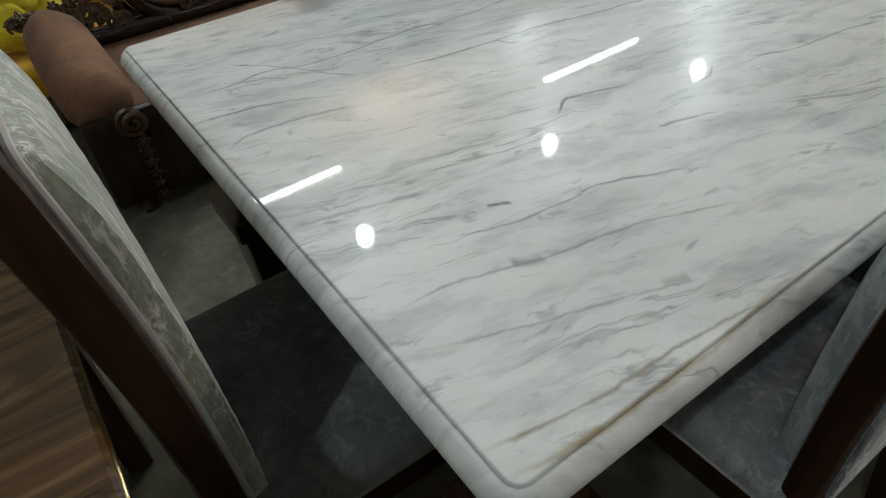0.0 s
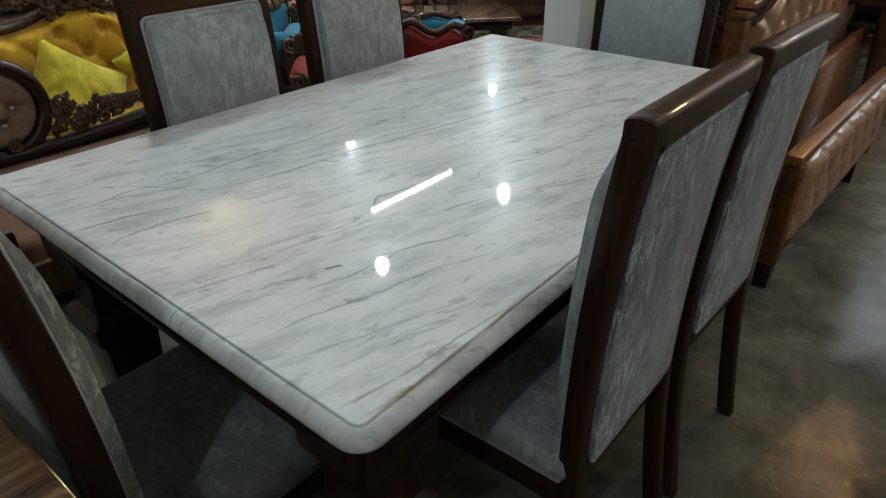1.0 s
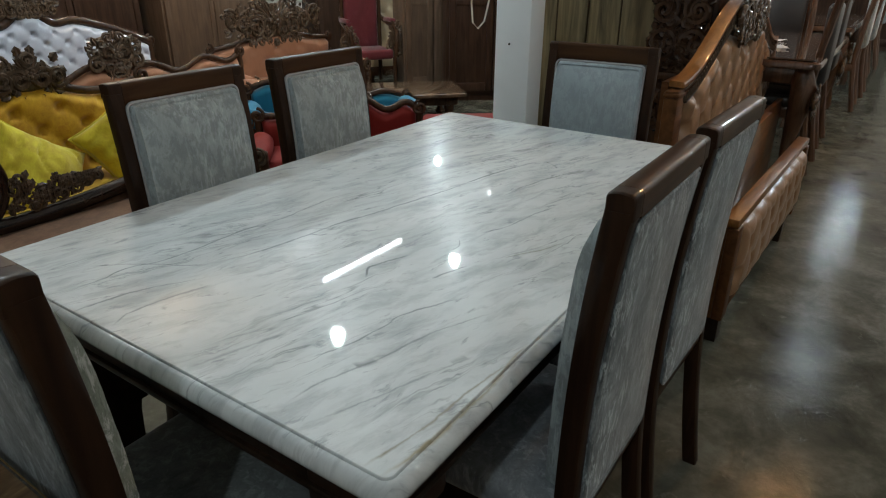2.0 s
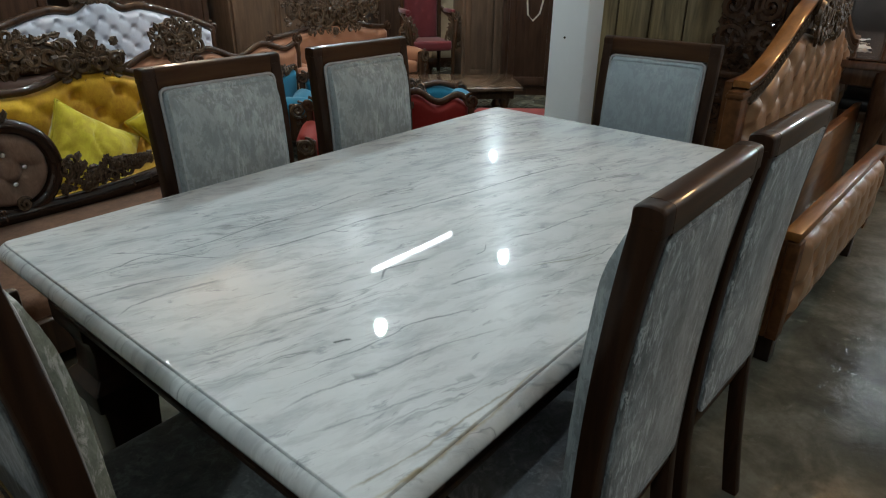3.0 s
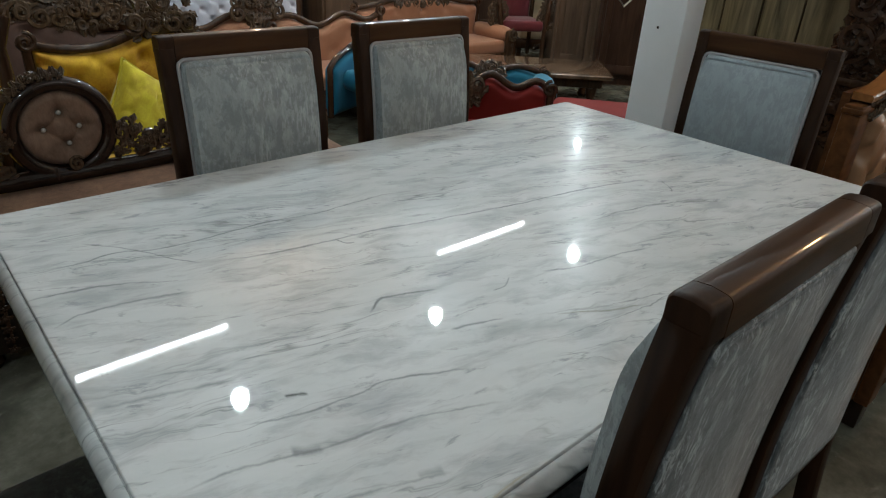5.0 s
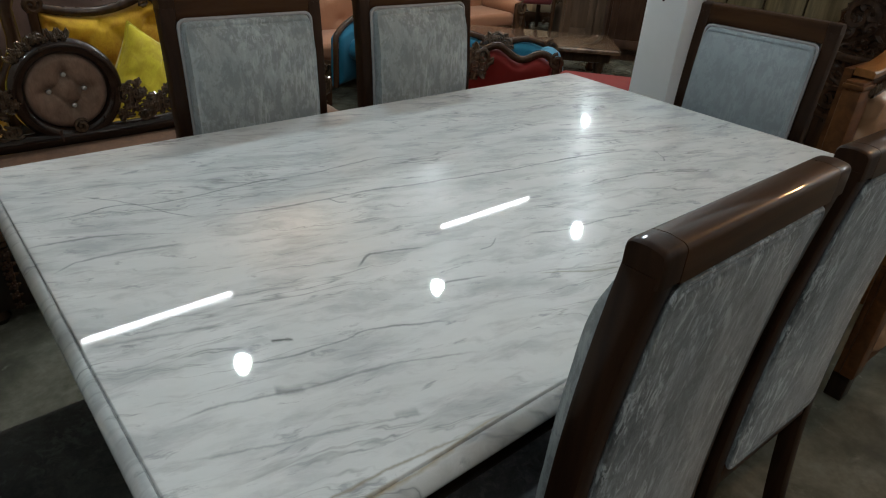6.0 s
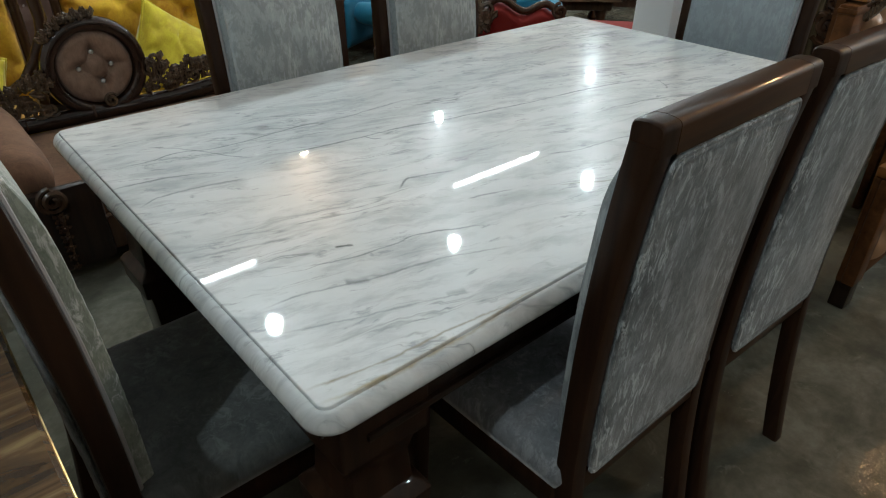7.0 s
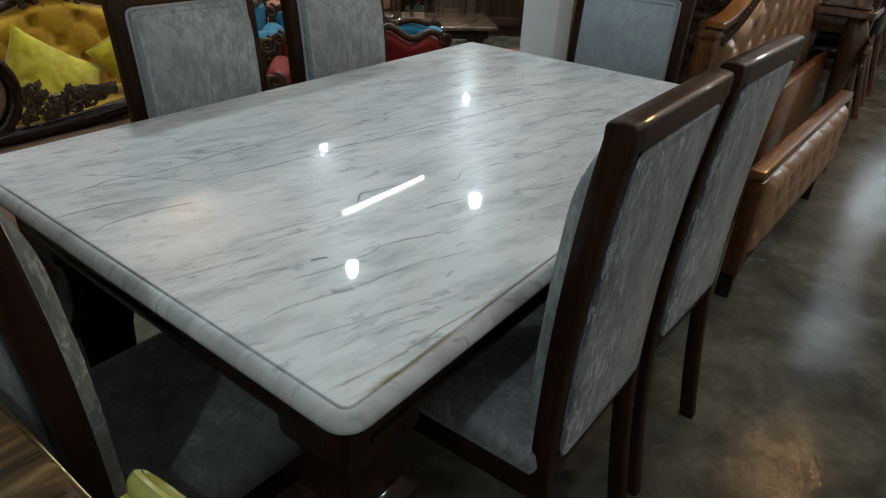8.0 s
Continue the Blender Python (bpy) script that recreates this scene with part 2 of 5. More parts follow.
def carving(rng, w, h, n=26, thick=0.012, rose=0.0):
    """A carved cluster that fills an ellipse w by h about the origin, in the xz plane, facing -y, mirrored left to right: large
    C-scrolls first, a fan of long leaves above them, then smaller leaves and roses in the gaps."""
    bm = bmesh.new()
    blob(bm, (0, 0.012, 0), (w * 0.40, 0.016, h * 0.36), 20, 8)

    big = max(1, min(5, round(w / max(h, 0.03) * 1.3)))
    for k in range(big):
        x = w * 0.46 * (k + 0.7) / big
        size = min(0.34 * h, 0.5 * w / big) * rng.uniform(0.85, 1.1) * (1 - 0.3 * k / big)
        z = h * 0.16 * rng.uniform(-1, 1) - h * 0.08
        hd, st, tk = rng.choice((-1, 1)), rng.uniform(0, 6.28), min(thick * 1.1, size * 0.24)
        spiral(bm, x, -0.006, z, size, 1.5, st, tk, hd, 6, 20)
        spiral(bm, -x, -0.006, z, size, 1.5, math.pi - st, tk, -hd, 6, 20)
    for k in range(4):
        a = math.pi / 2 - (k + 0.5) * 0.36
        ln, wd = h * (0.46 - 0.05 * k), max(thick, h * 0.075)
        x0_, z0_ = 0.03 * w * (k + 1), h * 0.06
        leaf(bm, x0_, -0.008, z0_, a, ln, wd, -0.35)
        leaf(bm, -x0_, -0.008, z0_, math.pi - a, ln, wd, 0.35)
    for i in range(n):
        a, d = rng.uniform(-0.5, 0.5) * math.pi, math.sqrt(rng.random())
        x, z = abs(d * math.cos(a)) * w / 2, d * math.sin(a) * h / 2
        pick = rng.random()
        if pick < 0.14:
            q = rng.uniform(1.2, 1.8) * thick
            rosette(bm, x, -0.012, z, q, 6)
            rosette(bm, -x, -0.012, z, q, 6)
        elif pick < 0.36:
            s, t, st, hd = rng.uniform(1.9, 3.2) * thick, rng.uniform(0.9, 1.6), rng.uniform(0, 6.28), rng.choice((-1, 1))
            spiral(bm, x, -0.008, z, s, t, st, thick * 0.9, hd)
            spiral(bm, -x, -0.008, z, s, t, math.pi - st, thick * 0.9, -hd)
        else:
            out = math.atan2(z + 0.15 * h, x + 0.02)
            an, ln, wd, cu = out + rng.uniform(-0.7, 0.7), rng.uniform(2.8, 5.0) * thick, rng.uniform(1.2, 1.8) * thick, rng.uniform(-0.9, 0.9)
            leaf(bm, x, -0.004, z, an, ln, wd, cu)
            leaf(bm, -x, -0.004, z, math.pi - an, ln, wd, -cu)
    if rose:
        rosette(bm, 0, -0.01, 0, rose)
    return bm


def moved(bm, m):
    bmesh.ops.transform(bm, matrix=m, verts=bm.verts)
    return bm


def tuft_height(x, z, sx, sz):
    a, b = x / sx + z / sz, x / sx - z / sz
    pa, pb = abs(math.sin(math.pi * a)), abs(math.sin(math.pi * b))
    return 0.2 * (pa * pb + 1e-6) ** 0.5 + 0.8 * min(1.0, 1.25 * math.hypot(pa, pb)) ** 0.75


def tuft_panel(half_w, bottom, top, depth=0.06, sx=0.15, sz=0.15, lift=0.03, nu=56, nv=30, tufted=True):
    """A buttoned cushion in the xz plane that faces -y; top(u) is its upper edge for u from -1 to 1. Returns the mesh and the buttons' places."""
    bm = bmesh.new()
    rows = []
    for j in range(nv + 1):
        row = []
        v = j / nv
        for i in range(nu + 1):
            u = 2 * i / nu - 1
            x = u * half_w
            zt = top(u)
            z = bottom + (zt - bottom) * v
            rim = min(1, (1 - abs(u)) * half_w / 0.05, v * (zt - bottom) / 0.05, (1 - v) * (zt - bottom) / 0.05)
            rim = math.sqrt(max(0, 1 - (1 - rim) ** 2))
            hgt = depth * rim
            if tufted:
                hgt += lift * rim * (tuft_height(x, z - bottom, 2 * sx, 2 * sz) - 0.6)
            row.append(bm.verts.new((x, -hgt, z)))
        rows.append(row)
    for a, b in zip(rows, rows[1:]):
        for i in range(nu):
            bm.faces.new((a[i], a[i + 1], b[i + 1], b[i]))
    loop = rows[0] + [r[-1] for r in rows[1:]] + rows[-1][-2::-1] + [r[0] for r in rows[-2:0:-1]]
    back = [bm.verts.new((v.co.x, 0.02, v.co.z)) for v in loop]
    for k in range(len(loop)):
        q = (k + 1) % len(loop)
        bm.faces.new((loop[k], back[k], back[q], loop[q]))
    bm.faces.new(back)
    spots = []
    if tufted:
        for p in range(-30, 31):
            for q in range(-30, 31):
                x, z = sx * (p + q), sz * (p - q) + bottom
                if abs(x) < half_w - 0.05 and z > bottom + 0.05 and z < top(x / half_w) - 0.05:
                    spots.append((x, -depth + 0.6 * lift, z))
    return bm, spots


# ---- materials ----
def vein(n, l, c, u, v, wobble, broken, points, width, power, colour):
    """One vein of the marble: v as a function of u through points, wavering in place, width and strength."""
    us, vs = [p[0] for p in points], [p[1] for p in points]
    u0, span, v0, rise = us[0], us[-1] - us[0], min(vs), max(max(vs) - min(vs), 0.001)
    t = math_node(n, l, "DIVIDE", math_node(n, l, "SUBTRACT", u, u0), span)
    line = ramp(n, l, t, [((a - u0) / span, ((b - v0) / rise,) * 3) for a, b in points])
    line.node.color_ramp.interpolation = "CARDINAL"
    line = math_node(n, l, "ADD", math_node(n, l, "MULTIPLY", line, rise), v0)
    d = math_node(n, l, "ABSOLUTE", math_node(n, l, "SUBTRACT", math_node(n, l, "ADD", v, wobble), line))
    edge = math_node(n, l, "SUBTRACT", 1.0, math_node(n, l, "DIVIDE", d, math_node(n, l, "MULTIPLY", broken, width)), True)
    ends = math_node(n, l, "SUBTRACT", 0.5, math_node(n, l, "ABSOLUTE", math_node(n, l, "SUBTRACT", t, 0.5)))
    ends = math_node(n, l, "MULTIPLY", ends, 9.0, True)
    fac = math_node(n, l, "MULTIPLY", math_node(n, l, "MULTIPLY", edge, ends), math_node(n, l, "MULTIPLY", broken, power), True)
    return mix(n, l, fac, c, colour)


def marble_material():
    """White marble, softly clouded, with long grey veins that run askew to the table and a hazy polish."""
    m, n, l, b = mat("marble")
    turn = radians(16)
    base = coords(n, l, (1, 1, 1), turn)
    warp = noise_tex(n, l, coords(n, l, (2.2, 5.0, 2.2), turn), 1.6, 4, 0.6, 0.4)
    sep = n.new("ShaderNodeSeparateXYZ")
    l.new(base, sep.inputs[0])
    u, v = sep.outputs[0], sep.outputs[1]
    bent = math_node(n, l, "ADD", v, math_node(n, l, "MULTIPLY", math_node(n, l, "SUBTRACT", warp, 0.5), 0.08))

    def along(su, sv, detail, rough, distort=0.2):
        com = n.new("ShaderNodeCombineXYZ")
        l.new(math_node(n, l, "MULTIPLY", u, su), com.inputs[0])
        l.new(math_node(n, l, "MULTIPLY", bent, sv), com.inputs[1])
        return noise_tex(n, l, com.outputs[0], 1.0, detail, rough, distort)
    cloud = along(3.4, 13.0, 7, 0.66, 0.1)
    c = ramp(n, l, cloud, [(0.28, (0.455, 0.487, 0.492)), (0.45, (0.54, 0.569, 0.573)), (0.64, (0.60, 0.626, 0.628))])
    streak = along(7.5, 27.0, 6, 0.66, 0.2)
    c = mix(n, l, ramp(n, l, streak, [(0.35, (0.66,) * 3), (0.52, (0.0,) * 3)]), c, (0.35, 0.37, 0.385))
    fleck = along(15.0, 46.0, 6, 0.68, 0.25)
    c = mix(n, l, ramp(n, l, fleck, [(0.33, (0.72,) * 3), (0.41, (0.0,) * 3)]), c, (0.29, 0.305, 0.325))
    # thin veins: where a bent band coordinate crosses a level
    fade = noise_tex(n, l, coords(n, l, (3, 6, 3)), 1.0, 3)
    for su, sv, level, wide, power, low in ((0.9, 8.0, 0.50, 0.006, 0.75, 0.42), (1.5, 13.0, 0.46, 0.007, 0.6, 0.48), (2.4, 21.0, 0.55, 0.009, 0.5, 0.50)):
        thin = math_node(n, l, "ABSOLUTE", math_node(n, l, "SUBTRACT", along(su, sv, 5, 0.5), level))
        thin = ramp(n, l, thin, [(0.0, (power,) * 3), (wide, (0.0,) * 3)])
        here = ramp(n, l, fade, [(low, (0,) * 3), (low + 0.14, (1,) * 3)])
        c = mix(n, l, math_node(n, l, "MULTIPLY", thin, here), c, (0.22, 0.235, 0.24))
    # single veins
    shake = noise_tex(n, l, coords(n, l, (26, 26, 26)), 1.0, 5, 0.62)
    wobble = math_node(n, l, "MULTIPLY", math_node(n, l, "SUBTRACT", shake, 0.5), 0.012)
    broken = math_node(n, l, "MULTIPLY", noise_tex(n, l, coords(n, l, (17, 17, 17)), 1.0, 4, 0.6), 2.0)
    grey, dark, ochre = (0.19, 0.205, 0.215), (0.11, 0.12, 0.12), (0.33, 0.29, 0.20)

    def add(points, width, power, colour):
        nonlocal c
        c = vein(n, l, c, u, v, wobble, broken, points, width, power, colour)
    # a broad smoky patch, then the lines from the far edge to the near corner
    add([(0.41, 0.365), (0.50, 0.347), (0.58, 0.332)], 0.026, 0.42, (0.33, 0.35, 0.355))
    add([(-0.19, 0.758), (-0.10, 0.772), (-0.06, 0.793), (0.02, 0.786), (0.17, 0.826), (0.32, 0.851), (0.44, 0.888), (0.53, 0.896)], 0.0036, 0.75, grey)
    add([(-0.11, 0.845), (0.0, 0.770), (0.072, 0.709)], 0.0034, 0.75, grey)
    add([(0.072, 0.706), (0.19, 0.707), (0.30, 0.721), (0.36, 0.734), (0.54, 0.745), (0.74, 0.763), (0.95, 0.790), (1.11, 0.786)], 0.0038, 0.75, grey)
    add([(1.085, 0.712), (1.10, 0.73), (1.113, 0.778)], 0.005, 0.9, grey)
    add([(0.30, 0.722), (0.312, 0.705), (0.33, 0.70)], 0.004, 0.9, grey)
    add([(-0.185, 0.672), (-0.07, 0.683), (0.035, 0.662)], 0.0034, 0.7, grey)
    add([(-0.14, 0.580), (-0.11, 0.608), (-0.015, 0.621), (0.045, 0.621)], 0.004, 0.7, grey)
    add([(0.277, 0.470), (0.293, 0.490), (0.31, 0.503), (0.40, 0.500)], 0.004, 0.95, grey)
    add([(0.483, 0.465), (0.51, 0.472), (0.532, 0.491)], 0.003, 0.7, grey)
    add([(0.37, 0.388), (0.42, 0.388), (0.46, 0.385)], 0.004, 0.8, grey)
    add([(-0.09, 0.384), (-0.014, 0.387), (0.075, 0.384)], 0.006, 0.6, grey)
    add([(0.06, 0.298), (0.13, 0.293), (0.21, 0.303), (0.25, 0.314), (0.36, 0.298)], 0.0028, 0.75, grey)
    add([(0.119, 0.3295), (0.133, 0.3275), (0.148, 0.3235)], 0.004, 1.0, dark)
    add([(-0.015, 0.223), (0.05, 0.234), (0.12, 0.230), (0.26, 0.236), (0.37, 0.222)], 0.0032, 0.6, grey)
    add([(0.105, 0.236), (0.12, 0.232), (0.14, 0.231)], 0.009, 0.6, grey)
    add([(0.005, 0.163), (0.085, 0.156), (0.18, 0.151), (0.26, 0.145)], 0.003, 0.55, grey)
    add([(0.22, 0.152), (0.235, 0.151), (0.25, 0.150)], 0.009, 0.5, grey)
    add([(0.54, 0.369), (0.61, 0.352), (0.69, 0.342)], 0.0034, 0.75, (0.25, 0.26, 0.21))
    add([(0.59, 0.491), (0.67, 0.483), (0.765, 0.499), (0.84, 0.500)], 0.0032, 0.65, grey)
    add([(0.0, 0.056), (0.09, 0.063), (0.16, 0.078), (0.30, 0.100)], 0.0032, 0.85, (0.27, 0.25, 0.20))
    add([(0.01, 0.030), (0.07, 0.035), (0.145, 0.054), (0.24, 0.080), (0.35, 0.117)], 0.0042, 0.8, ochre)
    l.new(c, b.inputs["Base Color"])
    b.inputs["Roughness"].default_value, b.inputs["Specular IOR Level"].default_value = 0.22, 0.014
    rough = ramp(n, l, noise_tex(n, l, coords(n, l, (3, 3, 3)), 2.0, 4), [(0.3, (0.012,) * 3), (0.7, (0.03,) * 3)])
    b.inputs["Coat Weight"].default_value = 0.9
    l.new(rough, b.inputs["Coat Roughness"])
    ripple = noise_tex(n, l, coords(n, l, (1, 1, 1)), 9.0, 2)
    bump(n, l, b, ripple, 0.02, 0.001)
    return m


def floor_material():
    """Polished concrete with stains, trowel relief, pale scuffs and small chips."""
    m, n, l, b = mat("polished_concrete")
    v = coords(n, l)
    big = noise_tex(n, l, v, 1.1, 5, 0.6, 0.4)
    mid = noise_tex(n, l, v, 5.5, 7, 0.66, 0.4)
    fine = noise_tex(n, l, v, 34.0, 5, 0.65)
    f = math_node(n, l, "ADD", math_node(n, l, "MULTIPLY", big, 0.5), math_node(n, l, "MULTIPLY", mid, 0.5))
    c = ramp(n, l, f, [(0.37, (0.034, 0.033, 0.025)), (0.5, (0.078, 0.076, 0.058)), (0.62, (0.145, 0.143, 0.115))])
    c = mix(n, l, ramp(n, l, fine, [(0.35, (0.35,) * 3), (0.6, (0.0,) * 3)]), c, (0.055, 0.053, 0.041))
    scuff = ramp(n, l, noise_tex(n, l, v, 9.0, 6, 0.72, 0.8), [(0.60, (0,) * 3), (0.68, (0.45,) * 3)])
    c = mix(n, l, scuff, c, (0.17, 0.168, 0.14))
    chips = ramp(n, l, noise_tex(n, l, v, 26.0, 4, 0.7), [(0.69, (0,) * 3), (0.74, (0.7,) * 3)])
    c = mix(n, l, chips, c, (0.24, 0.235, 0.20))
    l.new(c, b.inputs["Base Color"])
    r = math_node(n, l, "ADD", math_node(n, l, "MULTIPLY", ramp(n, l, mid, [(0.32, (0,) * 3), (0.68, (1,) * 3)]), 0.12), 0.075)
    l.new(r, b.inputs["Roughness"])
    b.inputs["Specular IOR Level"].default_value = 0.04
    trowel = noise_tex(n, l, coords(n, l, (9, 14, 9), radians(35)), 1.0, 4, 0.6, 1.2)
    relief = math_node(n, l, "ADD", math_node(n, l, "ADD", mid, trowel), math_node(n, l, "MULTIPLY", fine, 0.2))
    bump(n, l, b, relief, 0.17, 0.012)
    return m


MARBLE = marble_material()
CONCRETE = floor_material()
WOOD = wood("walnut_varnish", (0.015, 0.0070, 0.0040), (0.046, 0.0215, 0.0110), 0.48, 0.3, ior=1.4)
WOOD_H = wood("walnut_varnish_rail", (0.020, 0.0075, 0.0028), (0.066, 0.028, 0.010), 0.4, 0.4, axis=0, ior=1.4, polish=0.04)
TABLE_WOOD = wood("dark_table_wood", (0.012, 0.007, 0.005), (0.03, 0.016, 0.01), 0.3, 0.5)
CARVED = wood("carved_dark_wood", (0.026, 0.012, 0.007), (0.078, 0.040, 0.021), 0.24, 0.6)
AISLE_WOOD = wood("reddish_brown_varnish", (0.048, 0.022, 0.012), (0.135, 0.070, 0.040), 0.3, 0.9)
MOULDING = wood("black_brown_varnish", (0.012, 0.006, 0.004), (0.036, 0.018, 0.011), 0.2, 1.0)
GILT = wood("rubbed_carving", (0.018, 0.010, 0.006), (0.15, 0.094, 0.055), 0.26, 1.0, grain=3, polish=0.13)
AMBER_WOOD = wood("amber_teak", (0.15, 0.058, 0.016), (0.34, 0.15, 0.045), 0.30, 0.6, axis=0)
BED_WOOD = wood("reddish_teak", (0.062, 0.024, 0.009), (0.15, 0.062, 0.022), 0.36, 0.25, axis=0)
DARK_CABINET = wood("cabinet_wood", (0.024, 0.013, 0.009), (0.062, 0.034, 0.022), 0.4, 0.3)
BROWN_CABINET = wood("brown_cabinet_wood", (0.085, 0.052, 0.034), (0.155, 0.098, 0.064), 0.4, 0.3)
OLIVE_PANEL = wood("olive_brown_panel", (0.042, 0.031, 0.016), (0.26, 0.20, 0.11), 0.4, 0.3, grain=0.8)
GREY_VELVET = velvet("grey_crushed_velvet", (0.22, 0.255, 0.265), (0.35, 0.39, 0.40), 1.0, crush=1.1, streaks=0.55)
# worn nap; a darkened copy of the grey velvet for the shaded rear
REAR_VELVET = velvet("grey_velvet_worn_shaded", (0.044, 0.050, 0.050), (0.175, 0.190, 0.194), 1.15, crush=1.6, flecks=0.95, streaks=0.5, rubbed=0.08)
GREY_SEAT = velvet("grey_seat_velvet", (0.105, 0.112, 0.122), (0.245, 0.258, 0.275), 0.7, crush=1.1, flecks=0.35)
# darker than GREY_SEAT, for the end chair
DARK_SEAT = velvet("dark_seat_velvet", (0.045, 0.05, 0.048), (0.14, 0.15, 0.148), 0.6, crush=0.9, flecks=0.3)
GREEN_VELVET = velvet("grey_green_velvet", (0.10, 0.122, 0.098), (0.31, 0.345, 0.30), 1.0, crush=1.3, flecks=0.8, streaks=0.5)
WELT = velvet("grey_welt", (0.24, 0.24, 0.245), (0.36, 0.355, 0.36), 1.0, crush=0.5)
PLAIN_VELVET = velvet("blue_grey_velvet", (0.25, 0.295, 0.32), (0.34, 0.39, 0.415), 1.0, crush=0.6, streaks=0.25)
BROWN_VELVET = velvet("mauve_brown_velvet", (0.078, 0.036, 0.019), (0.165, 0.085, 0.047), 0.8, crush=1.2, sheen=0.05)
MEDALLION = velvet("pinkish_brown_velvet", (0.125, 0.075, 0.050), (0.26, 0.165, 0.115), 0.8, crush=1.2, sheen=0.15)
DEEP_MAUVE = velvet("deep_mauve_velvet", (0.055, 0.030, 0.022), (0.11, 0.062, 0.046), 0.5, crush=0.5, sheen=0.1)
YELLOW_VELVET = velvet("yellow_velvet", (0.30, 0.115, 0.005), (0.56, 0.33, 0.014), 0.45, crush=1.0, upright=1.0)
YELLOW_FUR = velvet("yellow_plush", (0.33, 0.225, 0.009), (0.58, 0.48, 0.022), 0.5, crush=0.9, upright=1.0)
WHITE_LEATHER = velvet("white_leatherette", (0.36, 0.36, 0.40), (0.46, 0.46, 0.50), 0.3, rough=0.4, sheen=0.1, crush=0.4)
PEACH_VELVET = velvet("peach_velvet", (0.20, 0.083, 0.040), (0.29, 0.135, 0.075), 0.4, crush=0.4, sheen=0.15)
TAN_LEATHER = velvet("tan_leatherette", (0.21, 0.115, 0.060), (0.325, 0.19, 0.105), 0.4, rough=0.3, sheen=0.0, crush=0.4)
RED_VELVET = velvet("red_velvet", (0.11, 0.006, 0.0035), (0.195, 0.012, 0.007), 0.3, crush=0.4, sheen=0.0)
MAROON_VELVET = velvet("maroon_velvet", (0.065, 0.009, 0.012), (0.125, 0.018, 0.022), 0.3, crush=0.4)
BLUE_VELVET = velvet("turquoise_velvet", (0.004, 0.075, 0.135), (0.010, 0.135, 0.21), 0.3, crush=0.4, sheen=0.15)
BEIGE = velvet("beige_leatherette", (0.30, 0.25, 0.17), (0.44, 0.37, 0.26), 0.3, rough=0.4, sheen=0.05, crush=0.4)
DARK_LEATHER = plain("black_leatherette", (0.02, 0.018, 0.018), 0.35, vary=0.3)
TAN_LEATHER.node_tree.nodes["Principled BSDF"].inputs["Specular IOR Level"].default_value = 0.36
PAINT = plain("white_wall_paint", (0.80, 0.83, 0.85), 0.6, vary=0.05, scale=3)
WALL = plain("dim_wall_plaster", (0.45, 0.39, 0.34), 0.8, vary=0.2, scale=2)
CEILING = plain("dull_ceiling_boards", (0.34, 0.34, 0.335), 0.8, vary=0.2, scale=2)
GLASS_DARK = plain("brown_glass_top", (0.075, 0.045, 0.030), 0.1, vary=0.2, coat=1.0)
BRASS = plain("brass", (0.45, 0.32, 0.14), 0.3, 1.0)
CRYSTAL = plain("crystal_button", (0.75, 0.75, 0.72), 0.15, 0.6, vary=0.1)
CABLE = plain("cream_cable", (0.6, 0.55, 0.45), 0.5)
GLAZE = plain("yellow_green_glaze", (0.30, 0.30, 0.055), 0.12, vary=0.35, scale=14, coat=0.8)
BULB_GLOW = glow("cool_bulb", (0.835, 0.97, 1.0), 735.0)
WARM_GLOW = glow("warm_bulb", (1.0, 0.53, 0.20), 600.0)
CREAM_GLOW = glow("cream_bulb", (1.0, 0.70, 0.42), 950.0)
TUBE_GLOW = glow("tube_light", (0.90, 0.98, 1.0), 28.0)
WHITE_PLASTIC = plain("white_plastic", (0.7, 0.7, 0.68), 0.4, vary=0.05)


def onyx_material():
    """Glossy brown onyx-like table top with long wavy bands."""
    m, n, l, b = mat("brown_banded_top")
    v = coords(n, l, (3.0, 22.0, 3.0), radians(20))
    f = noise_tex(n, l, v, 1.0, 5, 0.6, 1.5)
    big = noise_tex(n, l, coords(n, l, (4, 4, 4)), 1.0, 3)
    c = ramp(n, l, f, [(0.3, (0.035, 0.018, 0.008)), (0.5, (0.11, 0.062, 0.026)), (0.68, (0.24, 0.165, 0.07))])
    c = mix(n, l, ramp(n, l, big, [(0.58, (0,) * 3), (0.66, (0.6,) * 3)]), c, (0.30, 0.26, 0.11))
    l.new(c, b.inputs["Base Color"])
    b.inputs["Roughness"].default_value, b.inputs["Coat Weight"].default_value = 0.25, 0.6
    return m


ONYX = onyx_material()
BROWN_MARBLE = plain("dark_brown_marble", (0.10, 0.064, 0.040), 0.2, vary=0.92, scale=11, coat=0.5)

